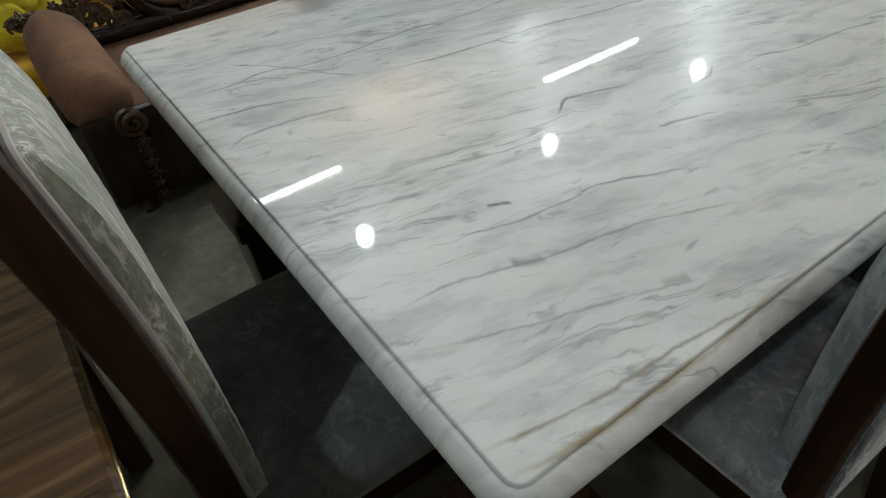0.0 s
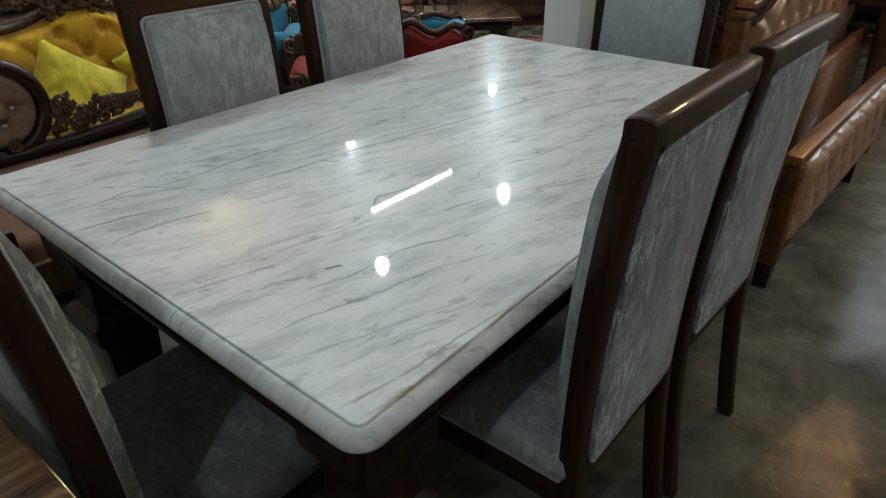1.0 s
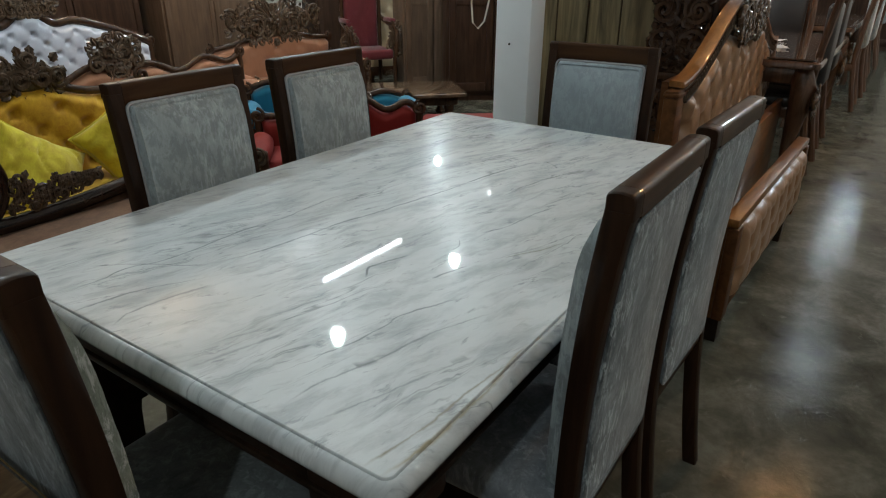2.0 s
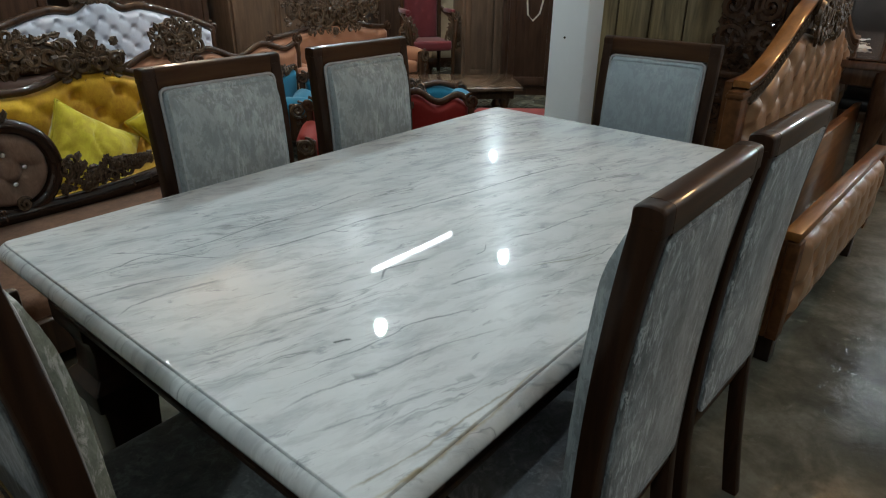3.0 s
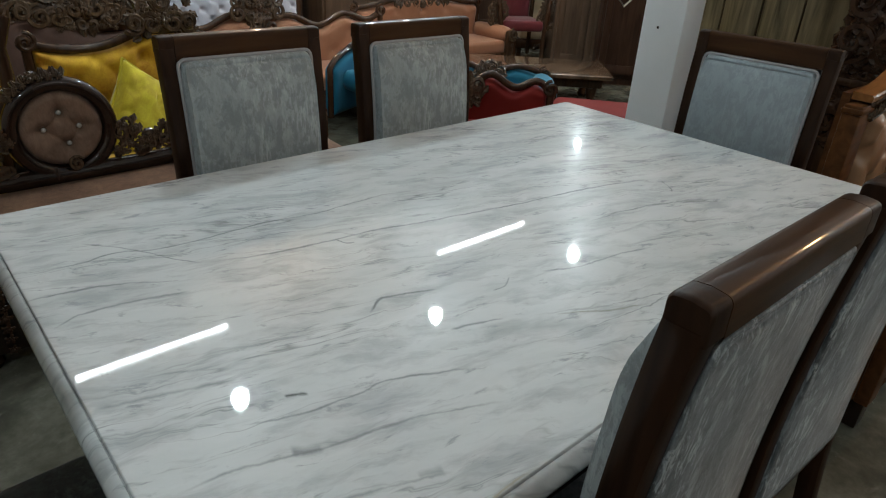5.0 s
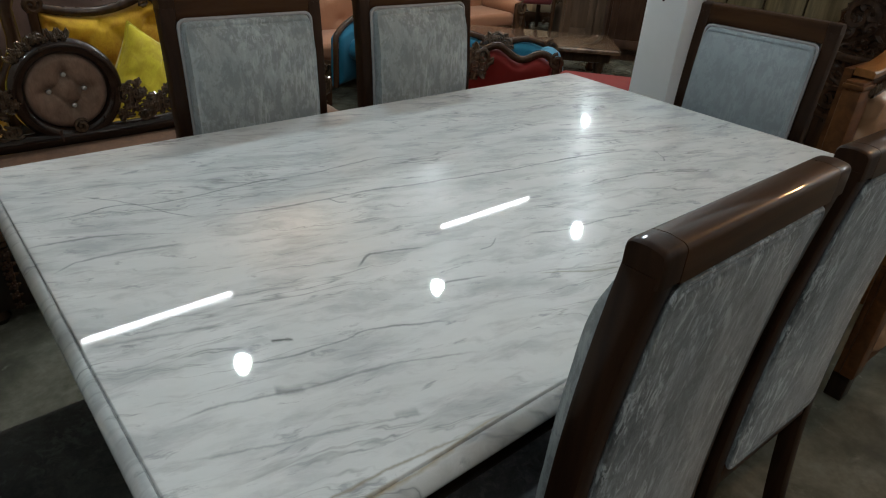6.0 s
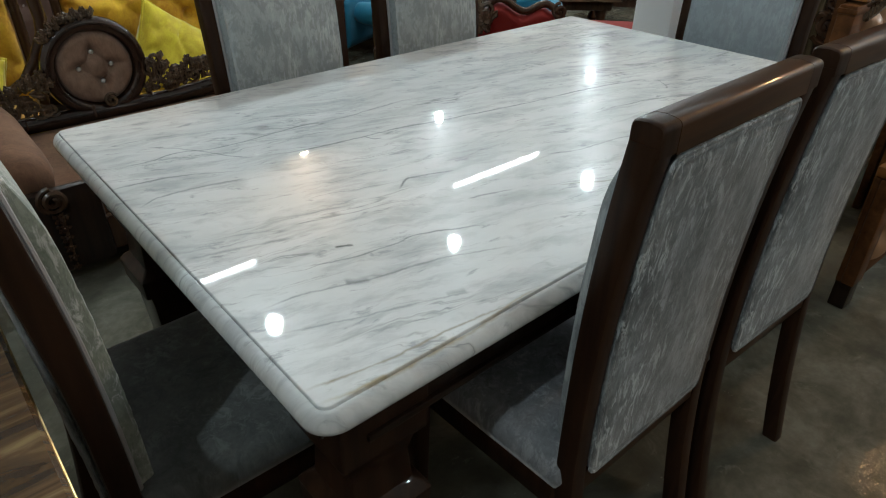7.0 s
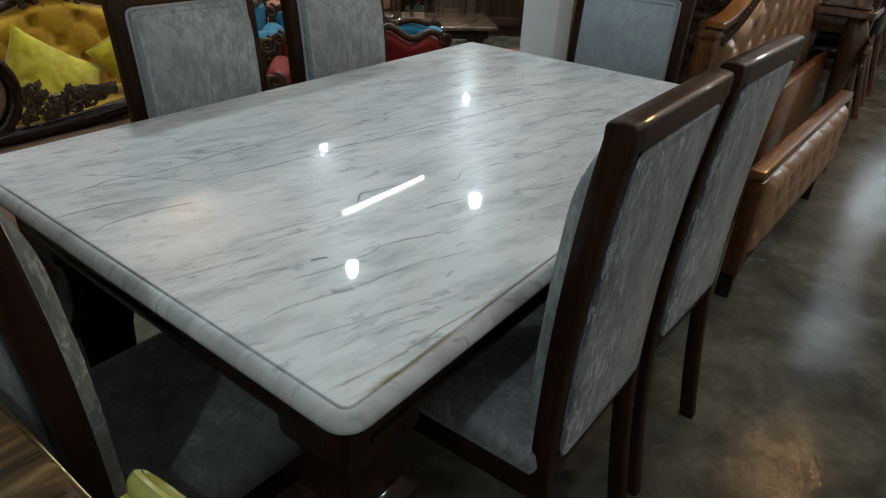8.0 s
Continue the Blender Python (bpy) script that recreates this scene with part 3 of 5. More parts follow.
# ---- the hall ----
HALL = (-3.2, 13.0, -3.4, 8.2)
x0, x1, y0, y1 = HALL
ob = obj("floor", box(bmesh.new(), x0, x1, y0, y1, -0.1, 0.0), CONCRETE, 0)
tagged(ob, "polished grey-green concrete floor with swirls and scuffs", "floor", kind="structure")
ob = obj("ceiling", box(bmesh.new(), x0, x1, y0, y1, CEILING_Z, CEILING_Z + 0.1), CEILING, 0)
tagged(ob, "dark showroom ceiling", "ceiling", kind="structure")
for name, a in (("wall_north", (x0, x1, y1, y1 + 0.15, -0.1, CEILING_Z)), ("wall_south", (x0, x1, y0 - 0.15, y0, -0.1, CEILING_Z)),
                ("wall_east", (x1, x1 + 0.15, y0, y1, -0.1, CEILING_Z)), ("wall_west", (x0 - 0.15, x0, y0, y1, -0.1, CEILING_Z))):
    tagged(obj(name, box(bmesh.new(), *a), WALL, 0), "dim brown plaster showroom wall", "wall", kind="structure")
col = obj("column", box(bmesh.new(), 2.436, 2.58, 1.105, 1.293, 0, CEILING_Z, 0.006), PAINT)
tagged(col, "square white-painted column with small marks", "column", kind="structure")
part("screw_mark", blob(bmesh.new(), (2.434, 1.214, 0.924), (0.004, 0.006, 0.006), 8, 5), TABLE_WOOD, col)

# ---- lamps ----
def bulb_lamp(x, y, power, warm=None):
    t = thing("ceiling_bulb", "bare glowing LED bulb hanging on a cord from the ceiling, some added as fill" if warm is None else "warm glowing bulb hanging on a cord from the ceiling", "lamp", pose(x, y, BULB_Z), group="hanging bulbs")
    bm = lathe(bmesh.new(), [(0.004, -0.055), (0.027, -0.047), (0.043, -0.028), (0.048, 0.0), (0.042, 0.03), (0.03, 0.055), (0.02, 0.07)], sides=12)
    part("bulb", moved(bm, Matrix.Scale(max(power, 0.55) ** 0.5, 4)), warm or BULB_GLOW, t)
    part("socket", lathe(bmesh.new(), [(0.022, 0.07), (0.024, 0.075), (0.024, 0.13), (0.01, 0.14)], sides=14), WHITE_PLASTIC, t)
    part("cord", tube(bmesh.new(), [(0, 0, 0.14), (0, 0, 0.4), (0, 0, CEILING_Z - BULB_Z)], 0.004, 6), TABLE_WOOD, t)


for x, y, p in BULBS:
    bulb_lamp(x, y, p)
for x, y, p in WARM_BULBS:
    bulb_lamp(x, y, p, WARM_GLOW)
bulb_lamp(2.75, 5.15, 0.95, CREAM_GLOW)
for a, b_, y in TUBES:
    t = thing("tube_light", "glowing white fluorescent tube in a plain batten", "lamp", pose((a + b_) / 2, y, TUBE_Z), group="tube lights")
    h = (b_ - a) / 2
    part("tube", tube(bmesh.new(), [(-h, 0, 0), (-h / 3, 0, 0), (h / 3, 0, 0), (h, 0, 0)], 0.017, 12), TUBE_GLOW, t)
    part("batten", boxes((-h - 0.02, h + 0.02, -0.03, 0.03, 0.03, 0.08), (-h - 0.02, -h - 0.003, -0.02, 0.02, -0.02, 0.03), (h + 0.003, h + 0.02, -0.02, 0.02, -0.02, 0.03)), WHITE_PLASTIC, t)
    part("hanger", boxes((-0.01, 0.01, -0.01, 0.01, 0.08, CEILING_Z - TUBE_Z)), WHITE_PLASTIC, t)


# ---- the marble dining table ----
TX0, TX1, TY0, TY1, TOP = -0.002, 1.698, -0.004, 1.067, 0.75
table = thing("dining_table", "white marble-topped dining table with dark wooden base", "table")


def marble_top():
    bm = bmesh.new()
    cx, cy, hx, hy = (TX0 + TX1) / 2, (TY0 + TY1) / 2, (TX1 - TX0) / 2, (TY1 - TY0) / 2
    prof = [(0.014, 0.714), (0.006, 0.7155), (0.0015, 0.720), (0.0, 0.727), (0.0015, 0.735), (0.0055, 0.7415), (0.010, 0.7455), (0.0145, 0.7472),
            (0.0156, 0.7472), (0.0162, 0.7458), (0.0170, 0.7458), (0.0176, 0.7484), (0.0184, 0.7496), (0.0192, 0.7500), (0.0198, 0.7500), (0.2, 0.7500)]
    rings = [rect_ring(cx, cy, z, hx - i, hy - i, max(0.040 - 1.5 * i, 0.008), 8) for i, z in prof]
    return loft(bm, rings, True, True)


part("marble_top", marble_top(), MARBLE, table, "polished white marble top with grey veins and a grooved rounded edge", smooth=50)
for name, a in (("apron_long", (0.10, 1.60, 0.055, 0.08)), ("apron_long", (0.10, 1.60, 0.982, 1.007)), ("apron_short", (0.055, 0.08, 0.10, 0.96)), ("apron_short", (1.616, 1.641, 0.10, 0.96))):
    part(name, boxes((*a, 0.615, 0.707), (a[0] - 0.008, a[1] + 0.008, a[2] - 0.008, a[3] + 0.008, 0.612, 0.626), bevel=0.004), TABLE_WOOD, table)


def table_leg(cx, cy):
    prof = [(0.0, 0.058), (0.05, 0.062), (0.055, 0.05), (0.09, 0.046), (0.36, 0.058), (0.39, 0.062), (0.395, 0.072), (0.44, 0.074), (0.452, 0.066),
            (0.462, 0.054), (0.52, 0.05), (0.555, 0.058), (0.57, 0.07), (0.58, 0.072), (0.707, 0.072)]
    return loft(bmesh.new(), [rect_ring(cx, cy, z, h, h, 0.006, 2) for z, h in prof])


# light put into colour: the lit near leg in browner wood, the rest near-black
for cx in (0.125, 1.571):
    for cy in (0.125, 0.937):
        part("leg", table_leg(cx, cy), TABLE_WOOD if cx > 1 or cy > 0.5 else WOOD, table, smooth=30)


# ---- the dining chairs ----
HALF = 0.1905
PAD = {"thick": 0.040, "top": 0.969, "inset": 0.033}


def post_y(z):
    """The rear post's middle at a height: curved back above the seat and splayed below it."""
    if z < 0.45:
        return -0.0665 - 0.0515 * ((0.45 - z) / 0.45) ** 1.5
    return -0.0665 - 0.034 * (max(0.0, z - 0.5) / 0.5) ** 2.2


def back_pad(front):
    """One face of the padded back: it stands proud of the frame, with a rounded, puckered edge and a seam inside it."""
    bm = bmesh.new()
    z0, z1 = (0.44, PAD["top"]) if front else (0.43, 0.976)
    hw = HALF - (PAD["inset"] if front else 0.0345)
    nx, nz = 34, 48
    rows = []
    for j in range(nz + 1):
        v = -math.cos(math.pi * j / nz)
        row = []
        for i in range(nx + 1):
            u = -math.cos(math.pi * i / nx)
            # corners drawn in
            x = u * hw * (1 - 0.05 * abs(v) ** 14)
            z = (z0 + z1) / 2 + v * (z1 - z0) / 2 * (1 - 0.018 * abs(u) ** 14)
            d = min((1 - abs(u)) * hw, (1 - abs(v)) * (z1 - z0) / 2)
            s = math.sqrt(max(0.0, 1 - max(0, 1 - d / (0.009 if front else 0.010)) ** 2))
            seam = (0.006 if front else 0.0035) * math.exp(-((d - 0.013) / 0.0032) ** 2)
            bulge = 0.006 * (1 - u * u) * (1 - v * v)
            near = math.exp(-((d - 0.02) / 0.014) ** 2)
            pucker = 0.0006 * math.sin(x * 210 + 3 * noise.noise((x * 20, z * 20, 1.0))) * math.sin(z * 190) * near + 0.0012 * noise.noise((x * 14, z * 14, 3.0 if front else 8.0))
            taper = 1 - 0.4 * math.exp(-((z1 - z) / 0.045) ** 2)
            off = (PAD["thick"] * taper if front else 0.011) * s + bulge * (0.3 if front else 0.8) + pucker * s - seam
            row.append(bm.verts.new((x, post_y(z) + (0.014 + off if front else -0.015 - off), z)))
        rows.append(row)
    for a, b in zip(rows, rows[1:]):
        for i in range(nx):
            bm.faces.new((a[i], a[i + 1], b[i + 1], b[i]))
    loop = rows[0] + [r[-1] for r in rows[1:]] + rows[-1][-2::-1] + [r[0] for r in rows[-2:0:-1]]
    inner = [bm.verts.new((w.co.x * 0.99, post_y(w.co.z), w.co.z)) for w in loop]
    for k in range(len(loop)):
        q = (k + 1) % len(loop)
        bm.faces.new((loop[k], inner[k], inner[q], loop[q]))
    return bm


def pad_piping(front):
    z0, z1 = (0.442, PAD["top"] + 0.002) if front else (0.432, 0.975)
    hw = HALF - (PAD["inset"] - 0.0012 if front else 0.0365)
    r = 0.016
    pts = []
    for sx, sz, a0 in ((1, -1, -90), (1, 1, 0), (-1, 1, 90), (-1, -1, 180)):
        for i in range(5):
            a = radians(a0 + 90 * i / 4)
            x, z = sx * (hw - r) + r * math.cos(a), (z0 + r if sz < 0 else z1 - r) + r * math.sin(a)
            pts.append((x, post_y(z) + (0.0225 if front else -0.0215), z))
        # intermediate stops follow the curve of the back
        if sx > 0 and sz < 0 or sx < 0 and sz > 0:
            for k in range(1, 8):
                z = z0 + r + (z1 - z0 - 2 * r) * (k / 8 if sx > 0 else 1 - k / 8)
                pts.append((sx * hw, post_y(z) + (0.0225 if front else -0.0215), z))
    pts.append(pts[0])
    return tube(bmesh.new(), pts, 0.0042 if front else 0.0038, 8)


def dining_chair(label, velvet_mat, seat_mat, m):
    t = thing("dining_chair", label, "chair", m, group="chairs round the marble table")
    for s in (-1, 1):
        rings = []
        for k in range(25):
            z = 0.995 * k / 24
            rings.append(rect_ring(s * (HALF - 0.0165), post_y(z), z, 0.0172, 0.0185 + 0.002 * min(1, max(0, (z - 0.6) / 0.35)), 0.006, 2))
        post = loft(bmesh.new(), rings)
        y = post_y(1.0)
        cap = [(-0.0205, 0.984), (-0.0205, 1.0120), (-0.0200, 1.0152), (-0.0185, 1.0180), (-0.0160, 1.0198), (-0.0125, 1.0207), (0.0, 1.0222), (0.0125, 1.0207), (0.0160, 1.0198), (0.0185, 1.0180), (0.0200, 1.0152), (0.0205, 1.0120), (0.0205, 0.984)]
        rings = [[(s * (HALF - a), y + b * k, 0.99 + (z - 0.99) * k) for b, z in cap] for a, k in ((0.0335, 0.93), (0.0325, 1.0), (0.008, 1.0), (0.003, 0.985), (0.0005, 0.93))]
        loft(post, rings)
        part("rear_post", post, WOOD, t)
    y = post_y(1.0)
    prof = [(-0.0205, 0.981), (-0.0205, 1.0120), (-0.0200, 1.0152), (-0.0185, 1.0180), (-0.0160, 1.0198), (-0.0125, 1.0207), (0.0, 1.0222), (0.0125, 1.0207), (0.0160, 1.0198), (0.0185, 1.0180), (0.0200, 1.0152), (0.0205, 1.0120), (0.0205, 0.966)]
    rings = [[(x, y + a, z) for a, z in prof] for x in (-HALF + 0.0338, -0.06, 0.06, HALF - 0.0338)]
    part("top_rail", loft(bmesh.new(), rings), WOOD_H, t, "glossy rounded top rail")
    part("lower_rail", boxes((-HALF + 0.03, HALF - 0.03, post_y(0.43) - 0.0165, post_y(0.43) + 0.0165, 0.388, 0.438), bevel=0.004), WOOD_H, t)
    part("front_pad", back_pad(True), velvet_mat, t, "crushed velvet back cushion", smooth=60)
    part("piping", pad_piping(True), WELT, t)
    part("rear_pad", back_pad(False), REAR_VELVET, t, "crushed velvet rear panel with worn nap, darkened as in shade", smooth=60)
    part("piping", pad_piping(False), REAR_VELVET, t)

    def seat_ring(z, grow, corner=0.03):
        out = []
        for sx, yy, a0 in ((1, -0.062, -90), (1, 0.35, 0), (-1, 0.35, 90), (-1, -0.062, 180)):
            r = corner if yy > 0 else min(corner, 0.014)
            hw = (HALF + 0.002 if yy < 0 else HALF + 0.010) + grow
            cyy = yy + (r - grow if yy < 0 else -r + grow)
            for i in range(6):
                a = radians(a0 + 90 * i / 5)
                out.append((sx * (hw - r) + r * math.cos(a), cyy + r * math.sin(a), z))
        return out
    prof = [(0.392, -0.012), (0.396, 0.0), (0.42, 0.006), (0.445, 0.002), (0.457, -0.010), (0.463, -0.028), (0.467, -0.08), (0.469, -0.15)]
    part("seat", loft(bmesh.new(), [seat_ring(z, g) for z, g in prof]), seat_mat, t, "padded velvet seat", smooth=60)
    part("seat_frame", loft(bmesh.new(), [seat_ring(z, g, 0.012) for z, g in ((0.325, -0.014), (0.33, -0.010), (0.385, -0.010), (0.391, -0.012))]), WOOD, t)
    for s in (-1, 1):
        rings = [rect_ring(s * (HALF - 0.016), 0.315, z, h, h, 0.004, 2) for z, h in ((0, 0.014), (0.2, 0.018), (0.33, 0.021), (0.385, 0.021))]
        part("front_leg", loft(bmesh.new(), rings), WOOD, t)
    return t


first = dining_chair("dark walnut dining chair with grey velvet and a worn back panel", GREY_VELVET, GREY_SEAT, pose(0.5545, 0, 0))
copy_thing(first, pose(0.994, -0.006, 0, 0, 0, -2.0))
HALF = 0.1985
PAD.update(thick=0.036, inset=0.034)
second = dining_chair("dark walnut dining chair with grey crushed velvet, by the long side", GREY_VELVET, GREY_SEAT, pose(0.612, 1.095, 0, 0, 0, 180))
copy_thing(second, pose(1.127, 1.095, 0, 0, 0, 180))
PAD.update(thick=0.036, top=0.959, inset=0.038)
dining_chair("dark walnut dining chair with smooth blue-grey velvet, at the far end", PLAIN_VELVET, GREY_SEAT, pose(1.780, 0.520, 0, 0, 0, 93))
PAD.update(thick=0.034, top=0.964, inset=0.034)
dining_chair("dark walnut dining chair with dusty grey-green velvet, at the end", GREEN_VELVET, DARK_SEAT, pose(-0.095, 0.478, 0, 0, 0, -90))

# ---- the side table with the vase ----
side = thing("side_table", "glossy brown banded stone-topped table beside the end chair", "table")
def side_top():
    pts = [(-0.213, 0.95), (-0.213, -0.28), (-0.233, -0.30), (-0.98, -0.30), (-1.0, -0.28), (-1.0, 0.95)]
    rings = []
    for z, g in ((0.70, 0.012), (0.703, 0.004), (0.72, 0.0), (0.735, 0.002), (0.74, 0.008)):
        c = Vector((-0.6, 0.32))
        rings.append([(*(c + (Vector(p) - c) * (1 - g * 2)), z) for p in pts])
    return loft(bmesh.new(), rings)


part("top", side_top(), ONYX, side, "glossy brown banded top", smooth=30)
part("rim", tube(bmesh.new(), [(-0.2135, 0.94, 0.733), (-0.2135, 0.5, 0.733), (-0.2135, -0.27, 0.733)], 0.0018, 6), BRASS, side)
for cx in (-0.30, -0.92):
    for cy in (-0.2, 0.86):
        part("leg", loft(bmesh.new(), [rect_ring(cx, cy, z, h, h, 0.004, 2) for z, h in ((0, 0.025), (0.4, 0.03), (0.7, 0.04))]), DARK_CABINET, side)
VASE_H = 0.243
vase = thing("vase", "yellow-green glazed ceramic jug with a bent lip on the side table", "vase", pose(-0.275, -0.156, 0.74) @ Matrix.Diagonal((0.83, 0.83, 1.0, 1.0)))
VASE_TOP = Vector((0.0, 0.0, VASE_H))


def vase_body():
    """A tall foot that swells into a round shoulder."""
    prof = [(0.032, 0.0), (0.036, 0.006), (0.030, 0.03), (0.030, 0.09), (0.024, VASE_H - 0.04), (0.0245, VASE_H - 0.012), (0.0242, VASE_H), (0.0225, VASE_H + 0.008), (0.019, VASE_H + 0.016), (0.010, VASE_H + 0.021), (0.003, VASE_H + 0.022)]
    return lathe(bmesh.new(), prof, sides=28)


def vase_lip():
    """A short neck with a thick rolled lip that leans out of the shoulder."""
    prof = [(0.0225, 0.003), (0.0215, 0.012), (0.0205, 0.0155), (0.0225, 0.0175), (0.0245, 0.021), (0.0242, 0.026), (0.0215, 0.028), (0.018, 0.026), (0.013, 0.018), (0.003, 0.015)]
    bm = lathe(bmesh.new(), prof, sides=28)
    turn = Vector((0, 0, 1)).rotation_difference(Vector((0.8, 0.0, 0.5))).to_matrix().to_4x4()
    return moved(bm, Matrix.Translation(VASE_TOP) @ turn)


part("body", vase_body(), GLAZE, vase)
part("lip", vase_lip(), GLAZE, vase)


# ---- carved showroom furniture ----
def buttons(spots, parent, r=0.009):
    me = None
    for (x, y, z) in spots:
        if me is None:
            ob = part("button", blob(bmesh.new(), (0, 0, 0), (r, r * 0.7, r), 8, 5), CRYSTAL, parent, "small shiny button")
            me = ob.data
        else:
            ob = new("button", me)
            ob.parent = parent
        ob.location = (x, y, z)


def outline_tube(half_w, top, r, y=0.0, lift=0.0, n=60, ends=0.0, bottom=None):
    """A frame moulding along the upper edge of a back, with drops at both ends down to bottom."""
    pts = []
    if bottom is not None:
        pts += [(-half_w - ends, y, bottom + (top(-1) - bottom) * k / 6) for k in range(6)]
    pts += [((2 * i / n - 1) * (half_w + ends), y, top(2 * i / n - 1) + lift) for i in range(n + 1)]
    if bottom is not None:
        pts += [(half_w + ends, y, top(1) - (top(1) - bottom) * k / 6) for k in range(1, 7)]
    return tube(bmesh.new(), pts, r, 10)


def rolled_arm(x, y0, y1, z, r, n=18):
    """A padded roll along y with a soft skirt below it."""
    bm = bmesh.new()
    rings = []
    for k in range(9):
        f = k / 8
        s = 1 - 0.25 * (2 * abs(f - 0.5)) ** 6
        rings.append([(x + r * s * math.cos(2 * math.pi * i / n), y0 + (y1 - y0) * f, z + r * s * math.sin(2 * math.pi * i / n) + 0.004 * math.sin(9 * f + i)) for i in range(n)])
    return loft(bm, rings)


def carved_sofa(name, label, category, m, half_w, seat_z, top, fabric, back_z=0.12, depth=0.6, sx=0.14, sz=0.12, crest=(0.3, 0.2), arm_z=0.42, arm_r=0.09,
                frame_r=0.022, seed=1, arms=True, crest_x=0.0, crest_z=None, tufted=True, n_carve=22, fine=(56, 30), lift=0.03):
    """A sofa in a carved frame that faces -y, its back in the plane y = 0."""
    rng = random.Random(seed)
    t = thing(name, label, category, m)
    bm, spots = tuft_panel(half_w - 0.02, back_z, lambda u: top(u) - 0.012, 0.06, sx, sz, lift, fine[0], fine[1], tufted=tufted)
    back = part("back", bm, fabric, t, "deep-buttoned upholstered back" if tufted else "padded upholstered back", smooth=70)
    buttons(spots, back, 0.011)
    part("back_frame", outline_tube(half_w, top, frame_r, -0.02, 0.012, bottom=back_z), CARVED, t, "polished dark carved frame")
    cz = top(crest_x / half_w) + 0.02 if crest_z is None else crest_z
    part("crest", moved(carving(rng, crest[0], crest[1], n_carve, 0.014, min(crest) * 0.22), Matrix.Translation((crest_x, -0.055, cz))), GILT, t, "carved leaf and scroll crest")
    for s in (-1, 1):
        part("end_scroll", spiral(bmesh.new(), s * half_w, -0.03, top(s) + 0.02, 0.045, 1.5, math.pi / 2, 0.013, s, 7, 20), CARVED, t)
    part("seat", boxes((-half_w + 0.05, half_w - 0.05, -depth, -0.04, seat_z - 0.12, seat_z), bevel=0.035, seg=3), fabric, t, "padded seat")
    part("seat_rail", boxes((-half_w, half_w, -depth - 0.03, -depth + 0.01, max(0.08, seat_z - 0.2), seat_z - 0.1), bevel=0.01), CARVED, t)
    part("rail_carving", moved(carving(rng, half_w * 1.2, 0.09, 14, 0.012), Matrix.Translation((0, -depth - 0.035, max(0.1, seat_z - 0.15)))), GILT, t)
    for s in (-1, 1):
        if arms:
            arm = part("arm", rolled_arm(s * (half_w - 0.02), -depth, -0.05, arm_z, arm_r), fabric, t, "padded rolled arm", smooth=70)
            bm = boxes((s * (half_w - 0.02) - arm_r * 0.8, s * (half_w - 0.02) + arm_r * 0.8, -depth - 0.045, -depth - 0.005, 0.1, arm_z + arm_r * 0.6), bevel=0.015)
            part("arm_front", bm, CARVED, arm)
            bm = bmesh.new()
            spiral(bm, s * (half_w - 0.02), -depth - 0.05, arm_z + 0.01, arm_r * 0.75, 2.0, math.pi / 2, 0.011, s, 7, 26)
            for k in range(5):
                rosette(bm, s * (half_w - 0.02), -depth - 0.048, arm_z - arm_r - 0.045 * k, 0.024 - 0.002 * k, 5)
            part("arm_scroll", bm, GILT, arm)
        for yy in (-depth + 0.02, -0.04):
            part("foot", lathe(bmesh.new(), [(0.02, 0.0), (0.032, 0.02), (0.024, 0.06), (0.036, 0.1)], s * (half_w - 0.05), yy, 12), CARVED, t)
    return t


def hump(c, w, h):
    return lambda u: h * math.exp(-((u - c) / w) ** 2)


